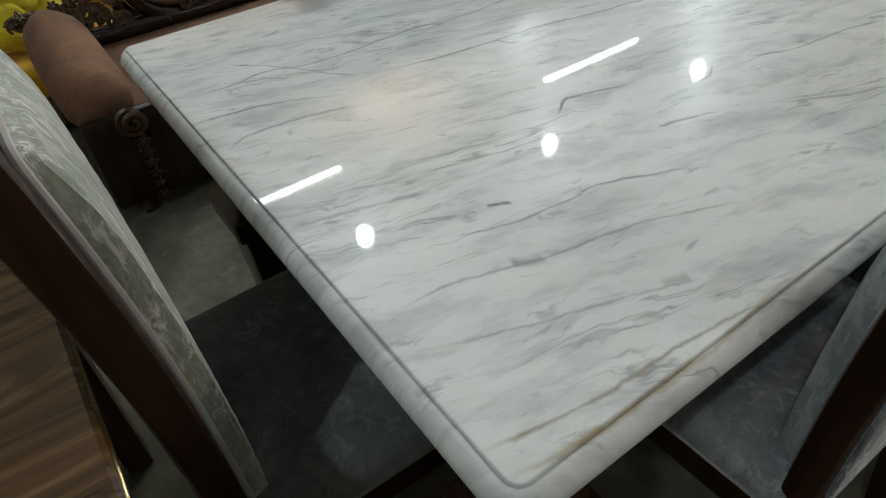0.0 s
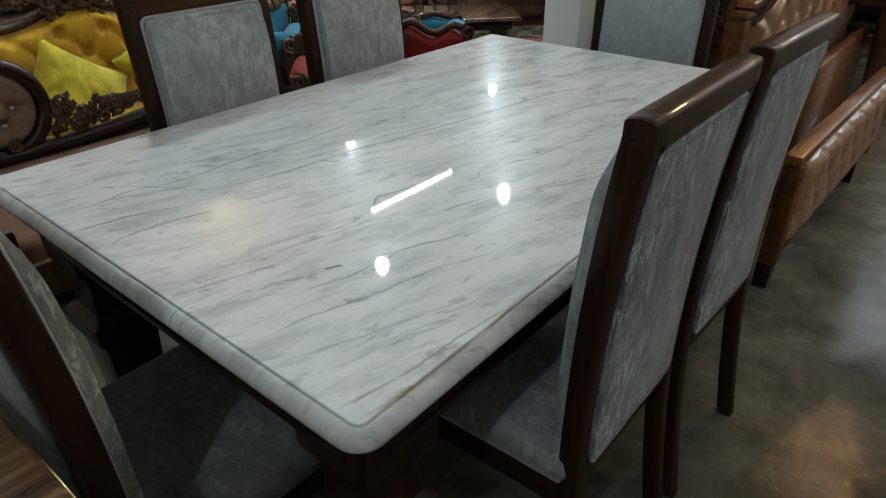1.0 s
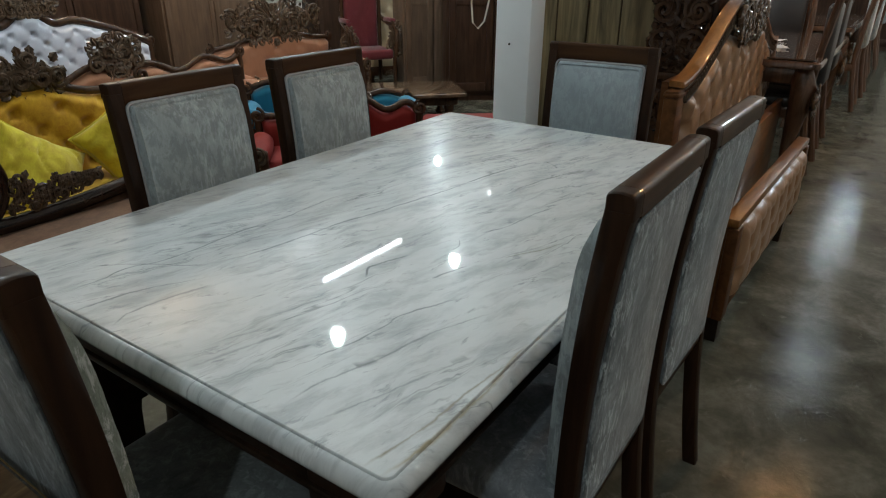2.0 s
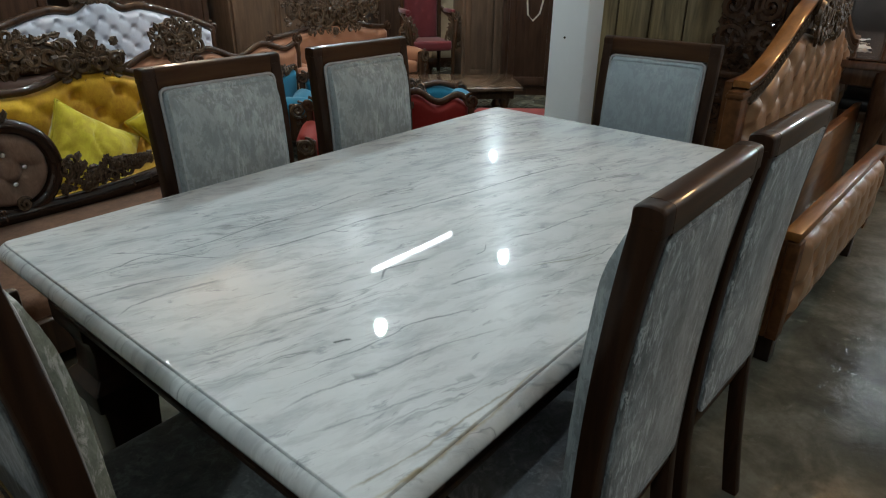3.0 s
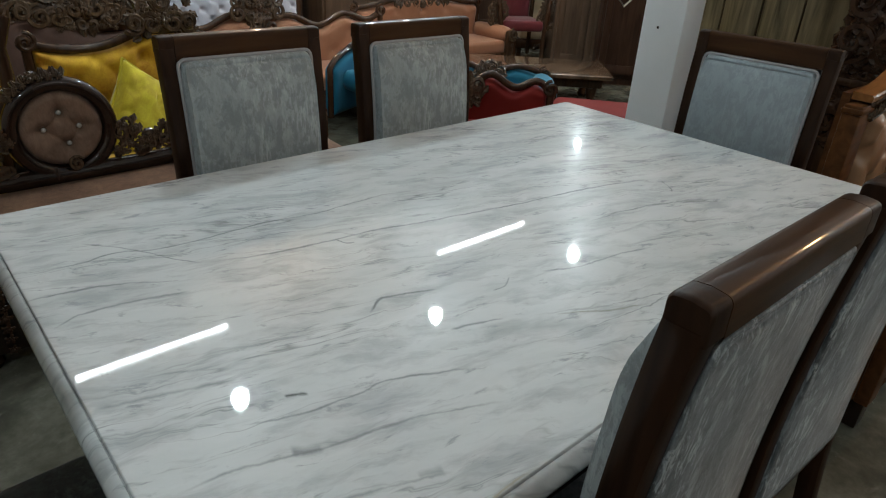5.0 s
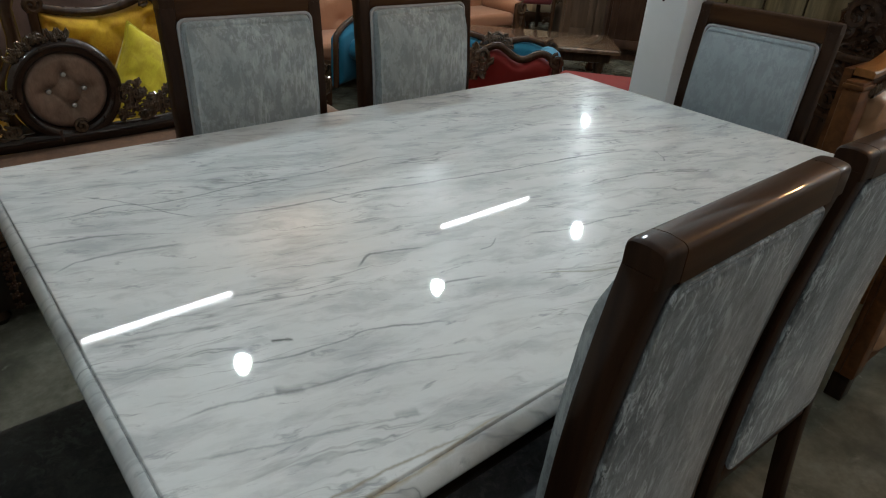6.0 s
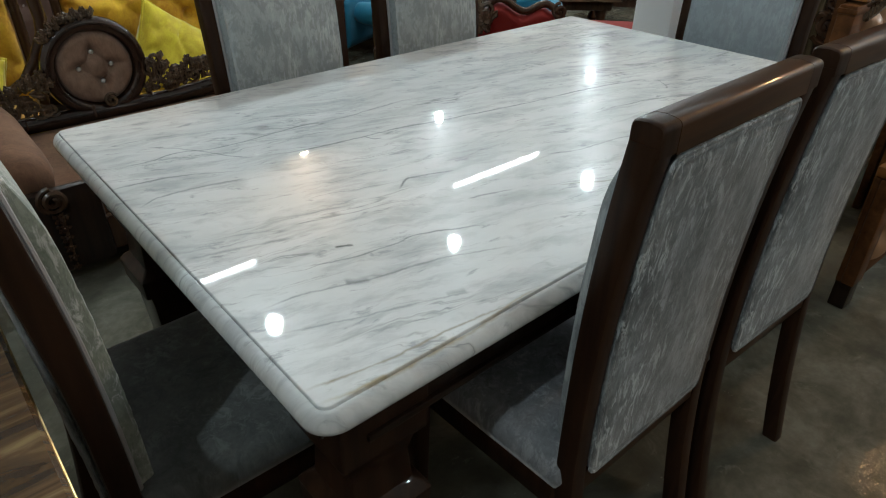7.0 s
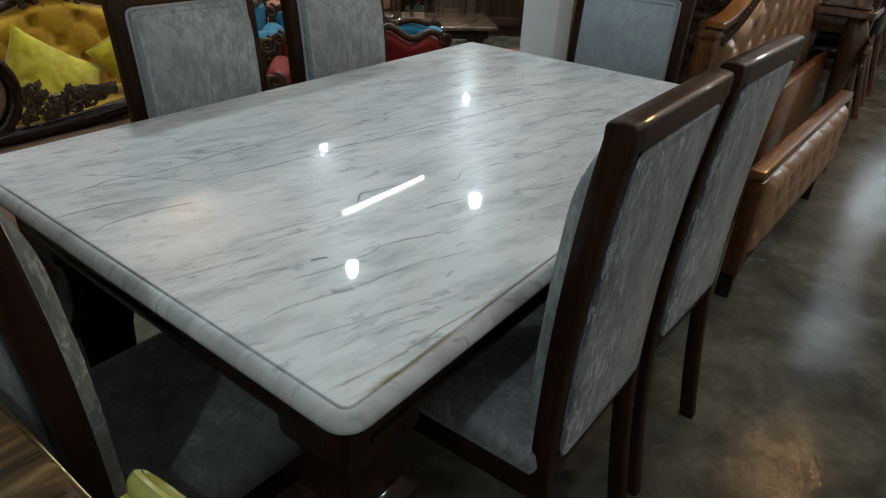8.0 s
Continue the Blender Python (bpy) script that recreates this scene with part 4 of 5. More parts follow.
# the mauve-brown settee whose back holds a round medallion
def medallion_settee():
    t = thing("medallion_settee", "mauve-brown velvet settee with a carved dark medallion back", "sofa", pose(0.45, 2.55, 0))
    rng = random.Random(5)
    mz, disc = 0.47, 0.150
    bm = bmesh.new()
    rings = []
    n = 72
    tufts = [(disc * 0.42 * math.cos(a), disc * 0.42 * math.sin(a)) for a in (0.05, 1.58, 3.1, 4.98)]
    for k in range(33):
        r = disc * (1 - k / 32) + 0.0005
        ring = []
        for i in range(n):
            a = 2 * math.pi * i / n
            x, z = r * math.cos(a), r * math.sin(a)
            e = min(1, (disc - r) / 0.03)
            y = -0.055 * math.sqrt(max(0, 1 - (1 - e) ** 2))
            for bx, bz in tufts:
                d = math.hypot(x - bx, z - bz)
                y += 0.030 * math.exp(-(d / 0.026) ** 2)
                if r > disc * 0.42:
                    y += 0.008 * math.exp(-((x * bz - z * bx) / (math.hypot(bx, bz) * 0.008)) ** 2) * (x * bx + z * bz > 0)
            for (ax_, az_), (cx_, cz_) in zip(tufts, tufts[1:] + tufts[:1]):
                f = max(0.0, min(1.0, ((x - ax_) * (cx_ - ax_) + (z - az_) * (cz_ - az_)) / ((cx_ - ax_) ** 2 + (cz_ - az_) ** 2)))
                y += 0.010 * math.exp(-(math.hypot(x - ax_ - f * (cx_ - ax_), z - az_ - f * (cz_ - az_)) / 0.008) ** 2)
            ring.append((x, y, mz + z))
        rings.append(ring)
    disc_ob = part("medallion_cushion", loft(bm, rings), MEDALLION, t, "round buttoned cushion", smooth=80)
    buttons([(bx, -0.028, mz + bz) for bx, bz in tufts], disc_ob, 0.010)
    pts = [(0.176 * math.cos(2 * math.pi * i / 48), -0.03, mz + 0.176 * math.sin(2 * math.pi * i / 48)) for i in range(49)]
    part("medallion_ring", tube(bmesh.new(), pts, 0.029, 12), MOULDING, t, "glossy dark round frame")
    part("backing", moved(lathe(bmesh.new(), [(0.18, 0.0), (0.18, 0.03)], sides=40), Matrix.Translation((0, 0.03, mz)) @ Euler((radians(90), 0, 0)).to_matrix().to_4x4()), CARVED, t)
    mould = []
    for i in range(41):
        x = -0.50 + 1.36 * i / 40
        mould.append((x, -0.03, 0.285 + 0.12 * max(0, abs(x) - 0.22) ** 1.5))
    part("lower_moulding", tube(bmesh.new(), mould, 0.036, 12), MOULDING, t, "glossy dark lower moulding")
    for s in (-1, 1):
        bm = bmesh.new()
        for k in range(48):
            f = k / 47
            x, z = 0.19 + 0.36 * f, 0.335 + 0.15 * (1 - f) * rng.random() + 0.07 * f * f
            if k % 3 == 0:
                rosette(bm, s * x, -0.05, z + 0.02, 0.026 - 0.008 * f, 6)
            elif k % 3 == 1:
                a = rng.uniform(0.2, 1.1)
                leaf(bm, s * x, -0.045, z, a if s > 0 else math.pi - a, 0.05, 0.016, rng.uniform(-0.9, 0.9))
            else:
                spiral(bm, s * x, -0.05, z, rng.uniform(0.022, 0.034), 1.4, rng.uniform(0, 6), 0.008, s)
            leaf(bm, s * x, -0.04, z - 0.02, rng.uniform(0, 3.1), 0.035, 0.012, 0.6)
        part("carving", bm, GILT, t, "carved roses and leaves")
        ax = -0.46 if s < 0 else 0.80
        bm = moved(rolled_arm(0, -0.80, -0.05, 0.355, 0.105), Matrix.Translation((ax, 0, 0)))
        arm = part("arm", bm, BROWN_VELVET, t, "padded rolled arm", smooth=80)
        # left board runs past the arm, near-black in place of the shade there
        part("arm_front", boxes((ax - 0.085, ax + (0.19 if s < 0 else 0.085), -0.845, -0.80, 0.05, 0.345), bevel=0.02), TABLE_WOOD, arm)
        bm = bmesh.new()
        spiral(bm, ax + 0.05, -0.855, 0.315, 0.045, 2.0, math.pi / 2, 0.011, -s, 7, 26)
        for k in range(6):
            rosette(bm, ax + 0.055, -0.85, 0.25 - 0.036 * k, 0.026 - 0.002 * k, 5)
        part("arm_scroll", bm, CARVED, arm, "carved scroll and bellflowers")
        for yy in (-0.8, -0.05):
            part("foot", lathe(bmesh.new(), [(0.02, 0.0), (0.032, 0.02), (0.024, 0.05), (0.036, 0.07)], ax, yy, 12), CARVED, t)
    bm = bmesh.new()
    for k in range(7):
        a = radians(84 + 9 * k)
        q = 0.024 if k == 3 else 0.015 + 0.003 * (k % 2)
        rosette(bm, 0.208 * math.cos(a), -0.05, mz + 0.208 * math.sin(a) + (0.014 if k == 3 else 0.0), q, 6)
        for off, ln in ((0.9, 0.045), (-0.9, 0.045), (0.0, 0.035)):
            leaf(bm, 0.20 * math.cos(a), -0.04, mz + 0.20 * math.sin(a), a + off, ln, 0.012, -0.6 if off > 0 else 0.6)
    part("crest", bm, GILT, t, "clump of small carved roses and leaves")
    part("curl", spiral(bmesh.new(), 0.02, -0.065, mz - 0.135, 0.03, 1.6, 0.5, 0.008), GILT, t)
    part("seat", boxes((-0.40, 0.74, -0.78, -0.02, 0.10, 0.262), bevel=0.045, seg=4), BROWN_VELVET, t, "padded seat", smooth=60)
    part("lower_back", boxes((-0.46, 0.80, -0.025, 0.02, 0.1, 0.30), bevel=0.01), BROWN_VELVET, t)
    part("seat_rail", boxes((-0.40, 0.74, -0.83, -0.785, 0.07, 0.2), bevel=0.012), CARVED, t)
    return t


medallion_settee()


def pillow(label, m, size, material):
    t = thing("pillow", label, "pillow", m, group="yellow pillows")
    bm = bmesh.new()
    n = 36
    top, bot = [], []
    for j in range(n + 1):
        ra, rb = [], []
        for i in range(n + 1):
            u, v = 2 * i / n - 1, 2 * j / n - 1
            pin = 1 - 0.10 * (1 - abs(u) ** 2) * abs(v) ** 3
            pin2 = 1 - 0.10 * (1 - abs(v) ** 2) * abs(u) ** 3
            th = 0.26 * ((1 - u * u) * (1 - v * v) + 1e-4) ** 0.42 * (1 + 0.20 * noise.noise((u * 2.2, v * 2.2, size * 9)) - 0.16 * math.exp(-((noise.noise((u * 1.6, v * 1.6, size * 21))) / 0.07) ** 2))
            x, z = u * pin2 * size / 2, v * pin * size / 2
            ra.append(bm.verts.new((x, -th * size, z)))
            rb.append(ra[-1] if i in (0, n) or j in (0, n) else bm.verts.new((x, th * size, z)))
        top.append(ra)
        bot.append(rb)
    for j in range(n):
        for i in range(n):
            bm.faces.new((top[j][i], top[j][i + 1], top[j + 1][i + 1], top[j + 1][i]))
            bm.faces.new((bot[j][i], bot[j + 1][i], bot[j + 1][i + 1], bot[j][i + 1]))
    cover = part("cover", bm, material, t, smooth=80)
    pts = []
    for k in range(4 * n + 1):
        k4, f = divmod(k % (4 * n), n)
        u = 2 * f / n - 1
        x, z = ((u, -1), (1, u), (-u, 1), (-1, -u))[k4]
        pin = 1 - 0.10 * (1 - abs(x) ** 2) * abs(z) ** 3
        pin2 = 1 - 0.10 * (1 - abs(z) ** 2) * abs(x) ** 3
        pts.append((x * pin2 * size / 2, 0, z * pin * size / 2))
    part("piping", tube(bmesh.new(), pts, 0.007, 6), material, cover)
    return t


# yellow pieces behind it
carved_sofa("yellow_sofa", "yellow velvet sofa with buttoned back and dark rose crest", "sofa", pose(1.10, 3.20, 0), 0.60, 0.24,
            lambda u: 0.62 + hump(0, 0.35, 0.10)(u) + 0.05 * abs(u) ** 4, YELLOW_VELVET, 0.1, 0.5, 0.11, 0.10, (0.34, 0.2), 0.30, 0.08, seed=3, crest_z=0.76, fine=(96, 46), lift=0.06, n_carve=15)
pillow("square yellow plush pillow leaning on the sofa back", pose(0.915, 2.92, 0.315, -16, 34, 6), 0.46, YELLOW_FUR)
pillow("square yellow plush pillow slumped on the sofa", pose(1.40, 2.93, 0.40, -18, -32, -8), 0.37, YELLOW_FUR)
yellow_chair = carved_sofa("yellow_armchair", "golden yellow velvet armchair with buttoned back and carved frame", "armchair", pose(-0.12, 3.0, 0), 0.42, 0.26,
            lambda u: 0.74 + hump(0, 0.5, 0.12)(u), YELLOW_VELVET, 0.1, 0.55, 0.12, 0.11, (0.26, 0.16), seed=4, arms=False)
part("side_rail", tube(bmesh.new(), [(0.50, -0.25, 0.86), (0.46, -0.25, 0.75), (0.465, -0.25, 0.64), (0.455, -0.25, 0.58), (0.40, -0.25, 0.48), (0.34, -0.25, 0.40), (0.27, -0.25, 0.36), (0.18, -0.25, 0.32)], 0.026, 10), CARVED, yellow_chair, "curved dark side rail")
pillow("square yellow plush pillow on the armchair", pose(-0.02, 2.70, 0.40, -20, 20, 10), 0.34, YELLOW_FUR)

# mauve, white and peach pieces farther back
carved_sofa("mauve_sofa", "mauve-brown velvet sofa with oval carved crest", "sofa", pose(0.62, 3.85, 0), 0.62, 0.3,
            lambda u: 0.60 + hump(0, 0.45, 0.14)(u) + 0.06 * abs(u) ** 4, DEEP_MAUVE, 0.15, 0.5, 0.15, 0.12, (0.72, 0.22), 0.36, 0.08, seed=6, crest_z=0.74, crest_x=0.30, n_carve=46, frame_r=0.034)
carved_sofa("white_headboard", "white deep-buttoned bed headboard with dark shell crest", "headboard", pose(1.86, 4.75, 0), 0.90, 0.3,
            lambda u: 0.60 + 0.30 * math.cos(u * 1.35) + 0.05 * math.exp(-(u / 0.12) ** 2) - 0.04 * math.exp(-((abs(u) - 0.2) / 0.1) ** 2), WHITE_LEATHER, 0.1, 0.35, 0.075, 0.070,
            (0.42, 0.17), seed=7, arms=False, crest_z=0.99, frame_r=0.03, fine=(150, 74), lift=0.055)
carved_sofa("peach_sofa", "peach velvet sofa with wavy dark frame and carved crest", "sofa", pose(2.28, 4.02, 0), 0.78, 0.3,
            lambda u: 0.565 + 0.035 * math.cos(u * 11) + hump(-0.33, 0.22, 0.07)(u) + 0.04 * u ** 4, PEACH_VELVET, 0.1, 0.5, 0.16, 0.13, (0.36, 0.24), 0.34, 0.08, seed=8, crest_x=-0.26, crest_z=0.70, n_carve=30)
carved_sofa("peach_sofa", "peach velvet sofa with tall pierced carved crest and buttons", "sofa", pose(3.85, 4.50, 0), 0.72, 0.3,
            lambda u: 0.56 + hump(0, 0.6, 0.10)(u), PEACH_VELVET, 0.1, 0.5, 0.14, 0.11, (1.15, 0.40), 0.34, 0.08, seed=9, crest_z=0.78, n_carve=80)

# turquoise and red pieces beside the column, turned to the table
turquoise = carved_sofa("turquoise_sofa", "turquoise velvet sofa in a dark carved frame", "sofa", pose(3.08, 3.06, 0, 0, 0, -45), 0.58, 0.22,
            lambda u: 0.365 + hump(-0.8, 0.45, 0.09)(u) + 0.02 * math.cos(u * 9), BLUE_VELVET, 0.08, 0.45, 0.2, 0.2, (0.16, 0.08), 0.30, 0.08, seed=10, tufted=False, crest_x=0.2)
wing_place = pose(3.08, 3.06, 0, 0, 0, -45).inverted() @ pose(2.39, 3.42, 0, 0, 0, 24)
wing_top = lambda u: 0.345 + 0.155 * math.sqrt(max(0.0, 1 - ((u - 0.9) / 1.95) ** 2))
bm, spots = tuft_panel(0.26, 0.08, wing_top, 0.05, tufted=False)
part("wing", moved(bm, wing_place), BLUE_VELVET, turquoise, "curved upholstered wing", smooth=70)
part("wing_frame", moved(outline_tube(0.265, wing_top, 0.02, -0.02, 0.014, bottom=0.08), wing_place), CARVED, turquoise)
part("wing_beads", moved(carving(random.Random(14), 0.3, 0.05, 8, 0.008), wing_place @ Matrix.Translation((0.06, -0.04, 0.515))), GILT, turquoise)
part("wing_arm", moved(rolled_arm(-0.10, -0.40, -0.03, 0.30, 0.075), wing_place), BLUE_VELVET, turquoise, "padded rolled arm", smooth=70)
carved_sofa("red_sofa", "red velvet sofa with dark carved wavy crest", "sofa", pose(2.55, 2.46, 0, 0, 0, -45), 0.50, 0.24,
            lambda u: 0.40 + hump(0.30, 0.2, 0.085)(u) + hump(0.82, 0.16, 0.06)(u), RED_VELVET, 0.08, 0.42, 0.2, 0.2, (0.12, 0.15), 0.27, 0.07, seed=11, tufted=False, crest_x=0.03, crest_z=0.40)
ottoman = thing("ottoman", "low red velvet bench with dark wooden feet", "ottoman", pose(3.12, 1.86, 0, 0, 0, -50))
part("cushion", boxes((-0.30, 0.30, -0.2, 0.2, 0.14, 0.35), bevel=0.04, seg=4), RED_VELVET, ottoman, smooth=60)
for sx_ in (-1, 1):
    for sy_ in (-1, 1):
        part("foot", lathe(bmesh.new(), [(0.02, 0.0), (0.03, 0.03), (0.022, 0.08), (0.034, 0.15)], sx_ * 0.24, sy_ * 0.14, 12), CARVED, ottoman)


def coffee_table():
    t = thing("coffee_table", "low coffee table with a glossy brown marble top", "table", pose(4.0, 3.23, 0, 0, 0, -44))
    rings = [rect_ring(0, 0, z, 0.62 + g, 0.32 + g, 0.04, 4) for z, g in ((0.235, -0.02), (0.24, 0), (0.262, 0), (0.269, -0.008))]
    part("top", loft(bmesh.new(), rings), BROWN_MARBLE, t, "brown marble top")
    part("apron", boxes((-0.55, 0.55, -0.26, 0.26, 0.16, 0.235), bevel=0.01), CARVED, t)
    for sx_ in (-1, 1):
        for sy_ in (-1, 1):
            part("leg", lathe(bmesh.new(), [(0.03, 0), (0.045, 0.02), (0.028, 0.06), (0.045, 0.12), (0.05, 0.16)], sx_ * 0.48, sy_ * 0.2, 12), CARVED, t)


coffee_table()


def throne_chair(m):
    t = thing("throne_chair", "tall dark carved armchair with buttoned maroon velvet", "armchair", m)
    rng = random.Random(21)
    bm, spots = tuft_panel(0.25, 0.45, lambda u: 1.25 + 0.08 * (1 - u * u), 0.05, 0.09, 0.08, 0.02, 36, 40)
    back = part("back", bm, MAROON_VELVET, t, "buttoned maroon back", smooth=70)
    part("back_frame", outline_tube(0.28, lambda u: 1.27 + 0.1 * (1 - u * u), 0.03, -0.01, bottom=0.1), CARVED, t)
    part("crest", moved(carving(rng, 0.5, 0.2, 22, 0.014, 0.04), Matrix.Translation((0, -0.04, 1.42))), GILT, t)
    part("seat", boxes((-0.28, 0.28, -0.52, -0.03, 0.38, 0.48), bevel=0.03, seg=3), MAROON_VELVET, t)
    for s in (-1, 1):
        arm = part("arm", tube(bmesh.new(), [(s * 0.30, 0, 0.78), (s * 0.33, -0.15, 0.74), (s * 0.34, -0.35, 0.70), (s * 0.34, -0.5, 0.66), (s * 0.32, -0.53, 0.55), (s * 0.30, -0.5, 0.4), (s * 0.3, -0.5, 0.0)], 0.028, 8), CARVED, t)
        part("arm_carving", moved(carving(rng, 0.2, 0.3, 16, 0.014), Matrix.Translation((s * 0.34, -0.45, 0.56)) @ Euler((0, 0, radians(0))).to_matrix().to_4x4()), GILT, arm)
        part("arm_pad", boxes((s * 0.33 - 0.035, s * 0.33 + 0.035, -0.42, -0.12, 0.745, 0.785), bevel=0.015), MAROON_VELVET, arm)
    return t


throne_chair(pose(4.95, 4.37, 0, 0, 0, -30) @ Matrix.Diagonal((0.72, 0.8, 0.95, 1.0)))


def tall_cabinet(label, m, w, h, d, material, doors=2, glass=False, carve=False, seed=1):
    t = thing("wardrobe", label, "wardrobe", m)
    part("body", boxes((-w / 2, w / 2, 0, d, 0.06, h), bevel=0.006), material, t)
    part("plinth", boxes((-w / 2 + 0.02, w / 2 - 0.02, 0.02, d - 0.02, 0, 0.06)), material, t)
    part("cornice", boxes((-w / 2 - 0.03, w / 2 + 0.03, -0.03, d + 0.01, h, h + 0.07), (-w / 2 - 0.015, w / 2 + 0.015, -0.015, d, h - 0.03, h), bevel=0.008), material, t)
    rng = random.Random(seed)
    for k in range(doors):
        a = -w / 2 + 0.02 + k * (w - 0.04) / doors + 0.006
        b = a + (w - 0.04) / doors - 0.012
        door = part("door", boxes((a, b, -0.022, 0, 0.1, h - 0.05), bevel=0.003), material, t)
        fr = [(a, a + 0.06, -0.034, -0.022, 0.1, h - 0.05), (b - 0.06, b, -0.034, -0.022, 0.1, h - 0.05), (a + 0.06, b - 0.06, -0.034, -0.022, 0.1, 0.18),
              (a + 0.06, b - 0.06, -0.034, -0.022, h - 0.13, h - 0.05), (a + 0.06, b - 0.06, -0.034, -0.022, h * 0.45, h * 0.45 + 0.07)]
        part("door_frame", boxes(*fr, bevel=0.004), material, door)
        part("knob", blob(bmesh.new(), (b - 0.03 if k % 2 == 0 else a + 0.03, -0.05, h * 0.5), 0.016, 10, 6), BRASS, door)
        if glass:
            part("pane", boxes((a + 0.065, b - 0.065, -0.026, -0.0225, h * 0.45 + 0.075, h - 0.135)), GLASS_DARK, door)
        if carve:
            part("carving", moved(carving(rng, (b - a) * 0.5, 0.3, 18, 0.014), Matrix.Translation(((a + b) / 2, -0.03, h * 0.75))), GILT, door)
    return t


tall_cabinet("plain mid-brown wooden wardrobe", pose(5.22, 3.64, 0, 0, 0, -40), 0.62, 1.95, 0.5, BROWN_CABINET, 2)
tall_cabinet("dark wooden wardrobe with panelled doors and small knobs", pose(5.25, 2.95, 0, 0, 0, -50), 0.9, 2.0, 0.5, DARK_CABINET, 2)
tall_cabinet("dark wooden cabinet with glass doors", pose(3.0, 6.3, 0), 1.4, 2.2, 0.5, DARK_CABINET, 2, glass=True)
tall_cabinet("mid-brown wooden wardrobe with carved doors", pose(4.6, 6.3, 0), 1.3, 2.1, 0.5, BROWN_CABINET, 2, carve=True, seed=31)
tall_cabinet("dark wooden wardrobe with carved doors", pose(1.5, 6.4, 0), 1.3, 2.1, 0.5, DARK_CABINET, 2, carve=True, seed=32)
tall_cabinet("dark wooden wardrobe by the wall", pose(6.4, 5.6, 0, 0, 0, -25), 1.3, 2.1, 0.5, DARK_CABINET, 2, seed=33)
tall_cabinet("dark wooden wardrobe by the wall", pose(0.0, 6.4, 0), 1.3, 2.1, 0.5, DARK_CABINET, 2, seed=34)
carved_sofa("beige_headboard", "beige buttoned headboard standing among cabinets", "headboard", pose(5.70, 4.50, 0, 0, 0, -35), 0.42, 0.3,
            lambda u: 0.95 + 0.1 * (1 - u * u), BEIGE, 0.3, 0.3, 0.08, 0.075, (0.3, 0.16), seed=12, arms=False)

# cable loop on the column
cable = thing("cable", "thin cream cable hanging in a loop on the column", "cable", pose(2.43, 1.30, 0))
pts = [(0, 0.005, 1.30), (0, 0.03, 1.12), (0, 0.055, 1.02), (0, 0.09, 0.985), (0, 0.12, 1.01), (0, 0.13, 1.1), (0, 0.11, 1.3)]
part("loop", tube(bmesh.new(), pts, 0.004, 6), CABLE, cable)

# ---- the carved cabinet behind the far chair ----
def carved_cabinet():
    t = thing("carved_cabinet", "tall olive-brown cabinet with a black carved border", "cabinet", pose(3.05, 0.42, 0))
    part("body", boxes((0.0, 0.5, 0.0, 1.05, 0.04, 2.2), bevel=0.01), DARK_CABINET, t)
    for k in range(4):
        part("panel", boxes((-0.014, 0.0, 0.30 + 0.18 * k, 0.472 + 0.18 * k, 0.1, 2.1), bevel=0.003), OLIVE_PANEL, t)
    rng = random.Random(41)
    for z in (0.62, 0.90, 1.12, 1.34):
        bm = carving(rng, 0.25, 0.26, 30, 0.015, 0.03)
        part("carving", moved(bm, Matrix.Translation((-0.03, 0.16, z)) @ Matrix.Rotation(radians(-90), 4, "Z")), CARVED, t, "black carved scrolls")
    part("pilaster", boxes((-0.03, 0.0, 0.02, 0.29, 0.04, 2.2), bevel=0.006), CARVED, t)
    part("shelf_moulding", boxes((-0.06, 0.0, 0.0, 0.3, 0.74, 0.775), (-0.045, 0.0, 0.0, 0.3, 0.70, 0.72), bevel=0.006), CARVED, t)


carved_cabinet()

# ---- the bed: headboard and footboard standing by the aisle ----
def headboard_top(u):
    """An ogee: low and level at the posts, steep in between, flat in the middle."""
    t = min(1.0, ((1 - min(1.0, abs(u))) / 0.85) ** 1.1)
    return 0.845 + 0.275 * t * t * (3 - 2 * t)


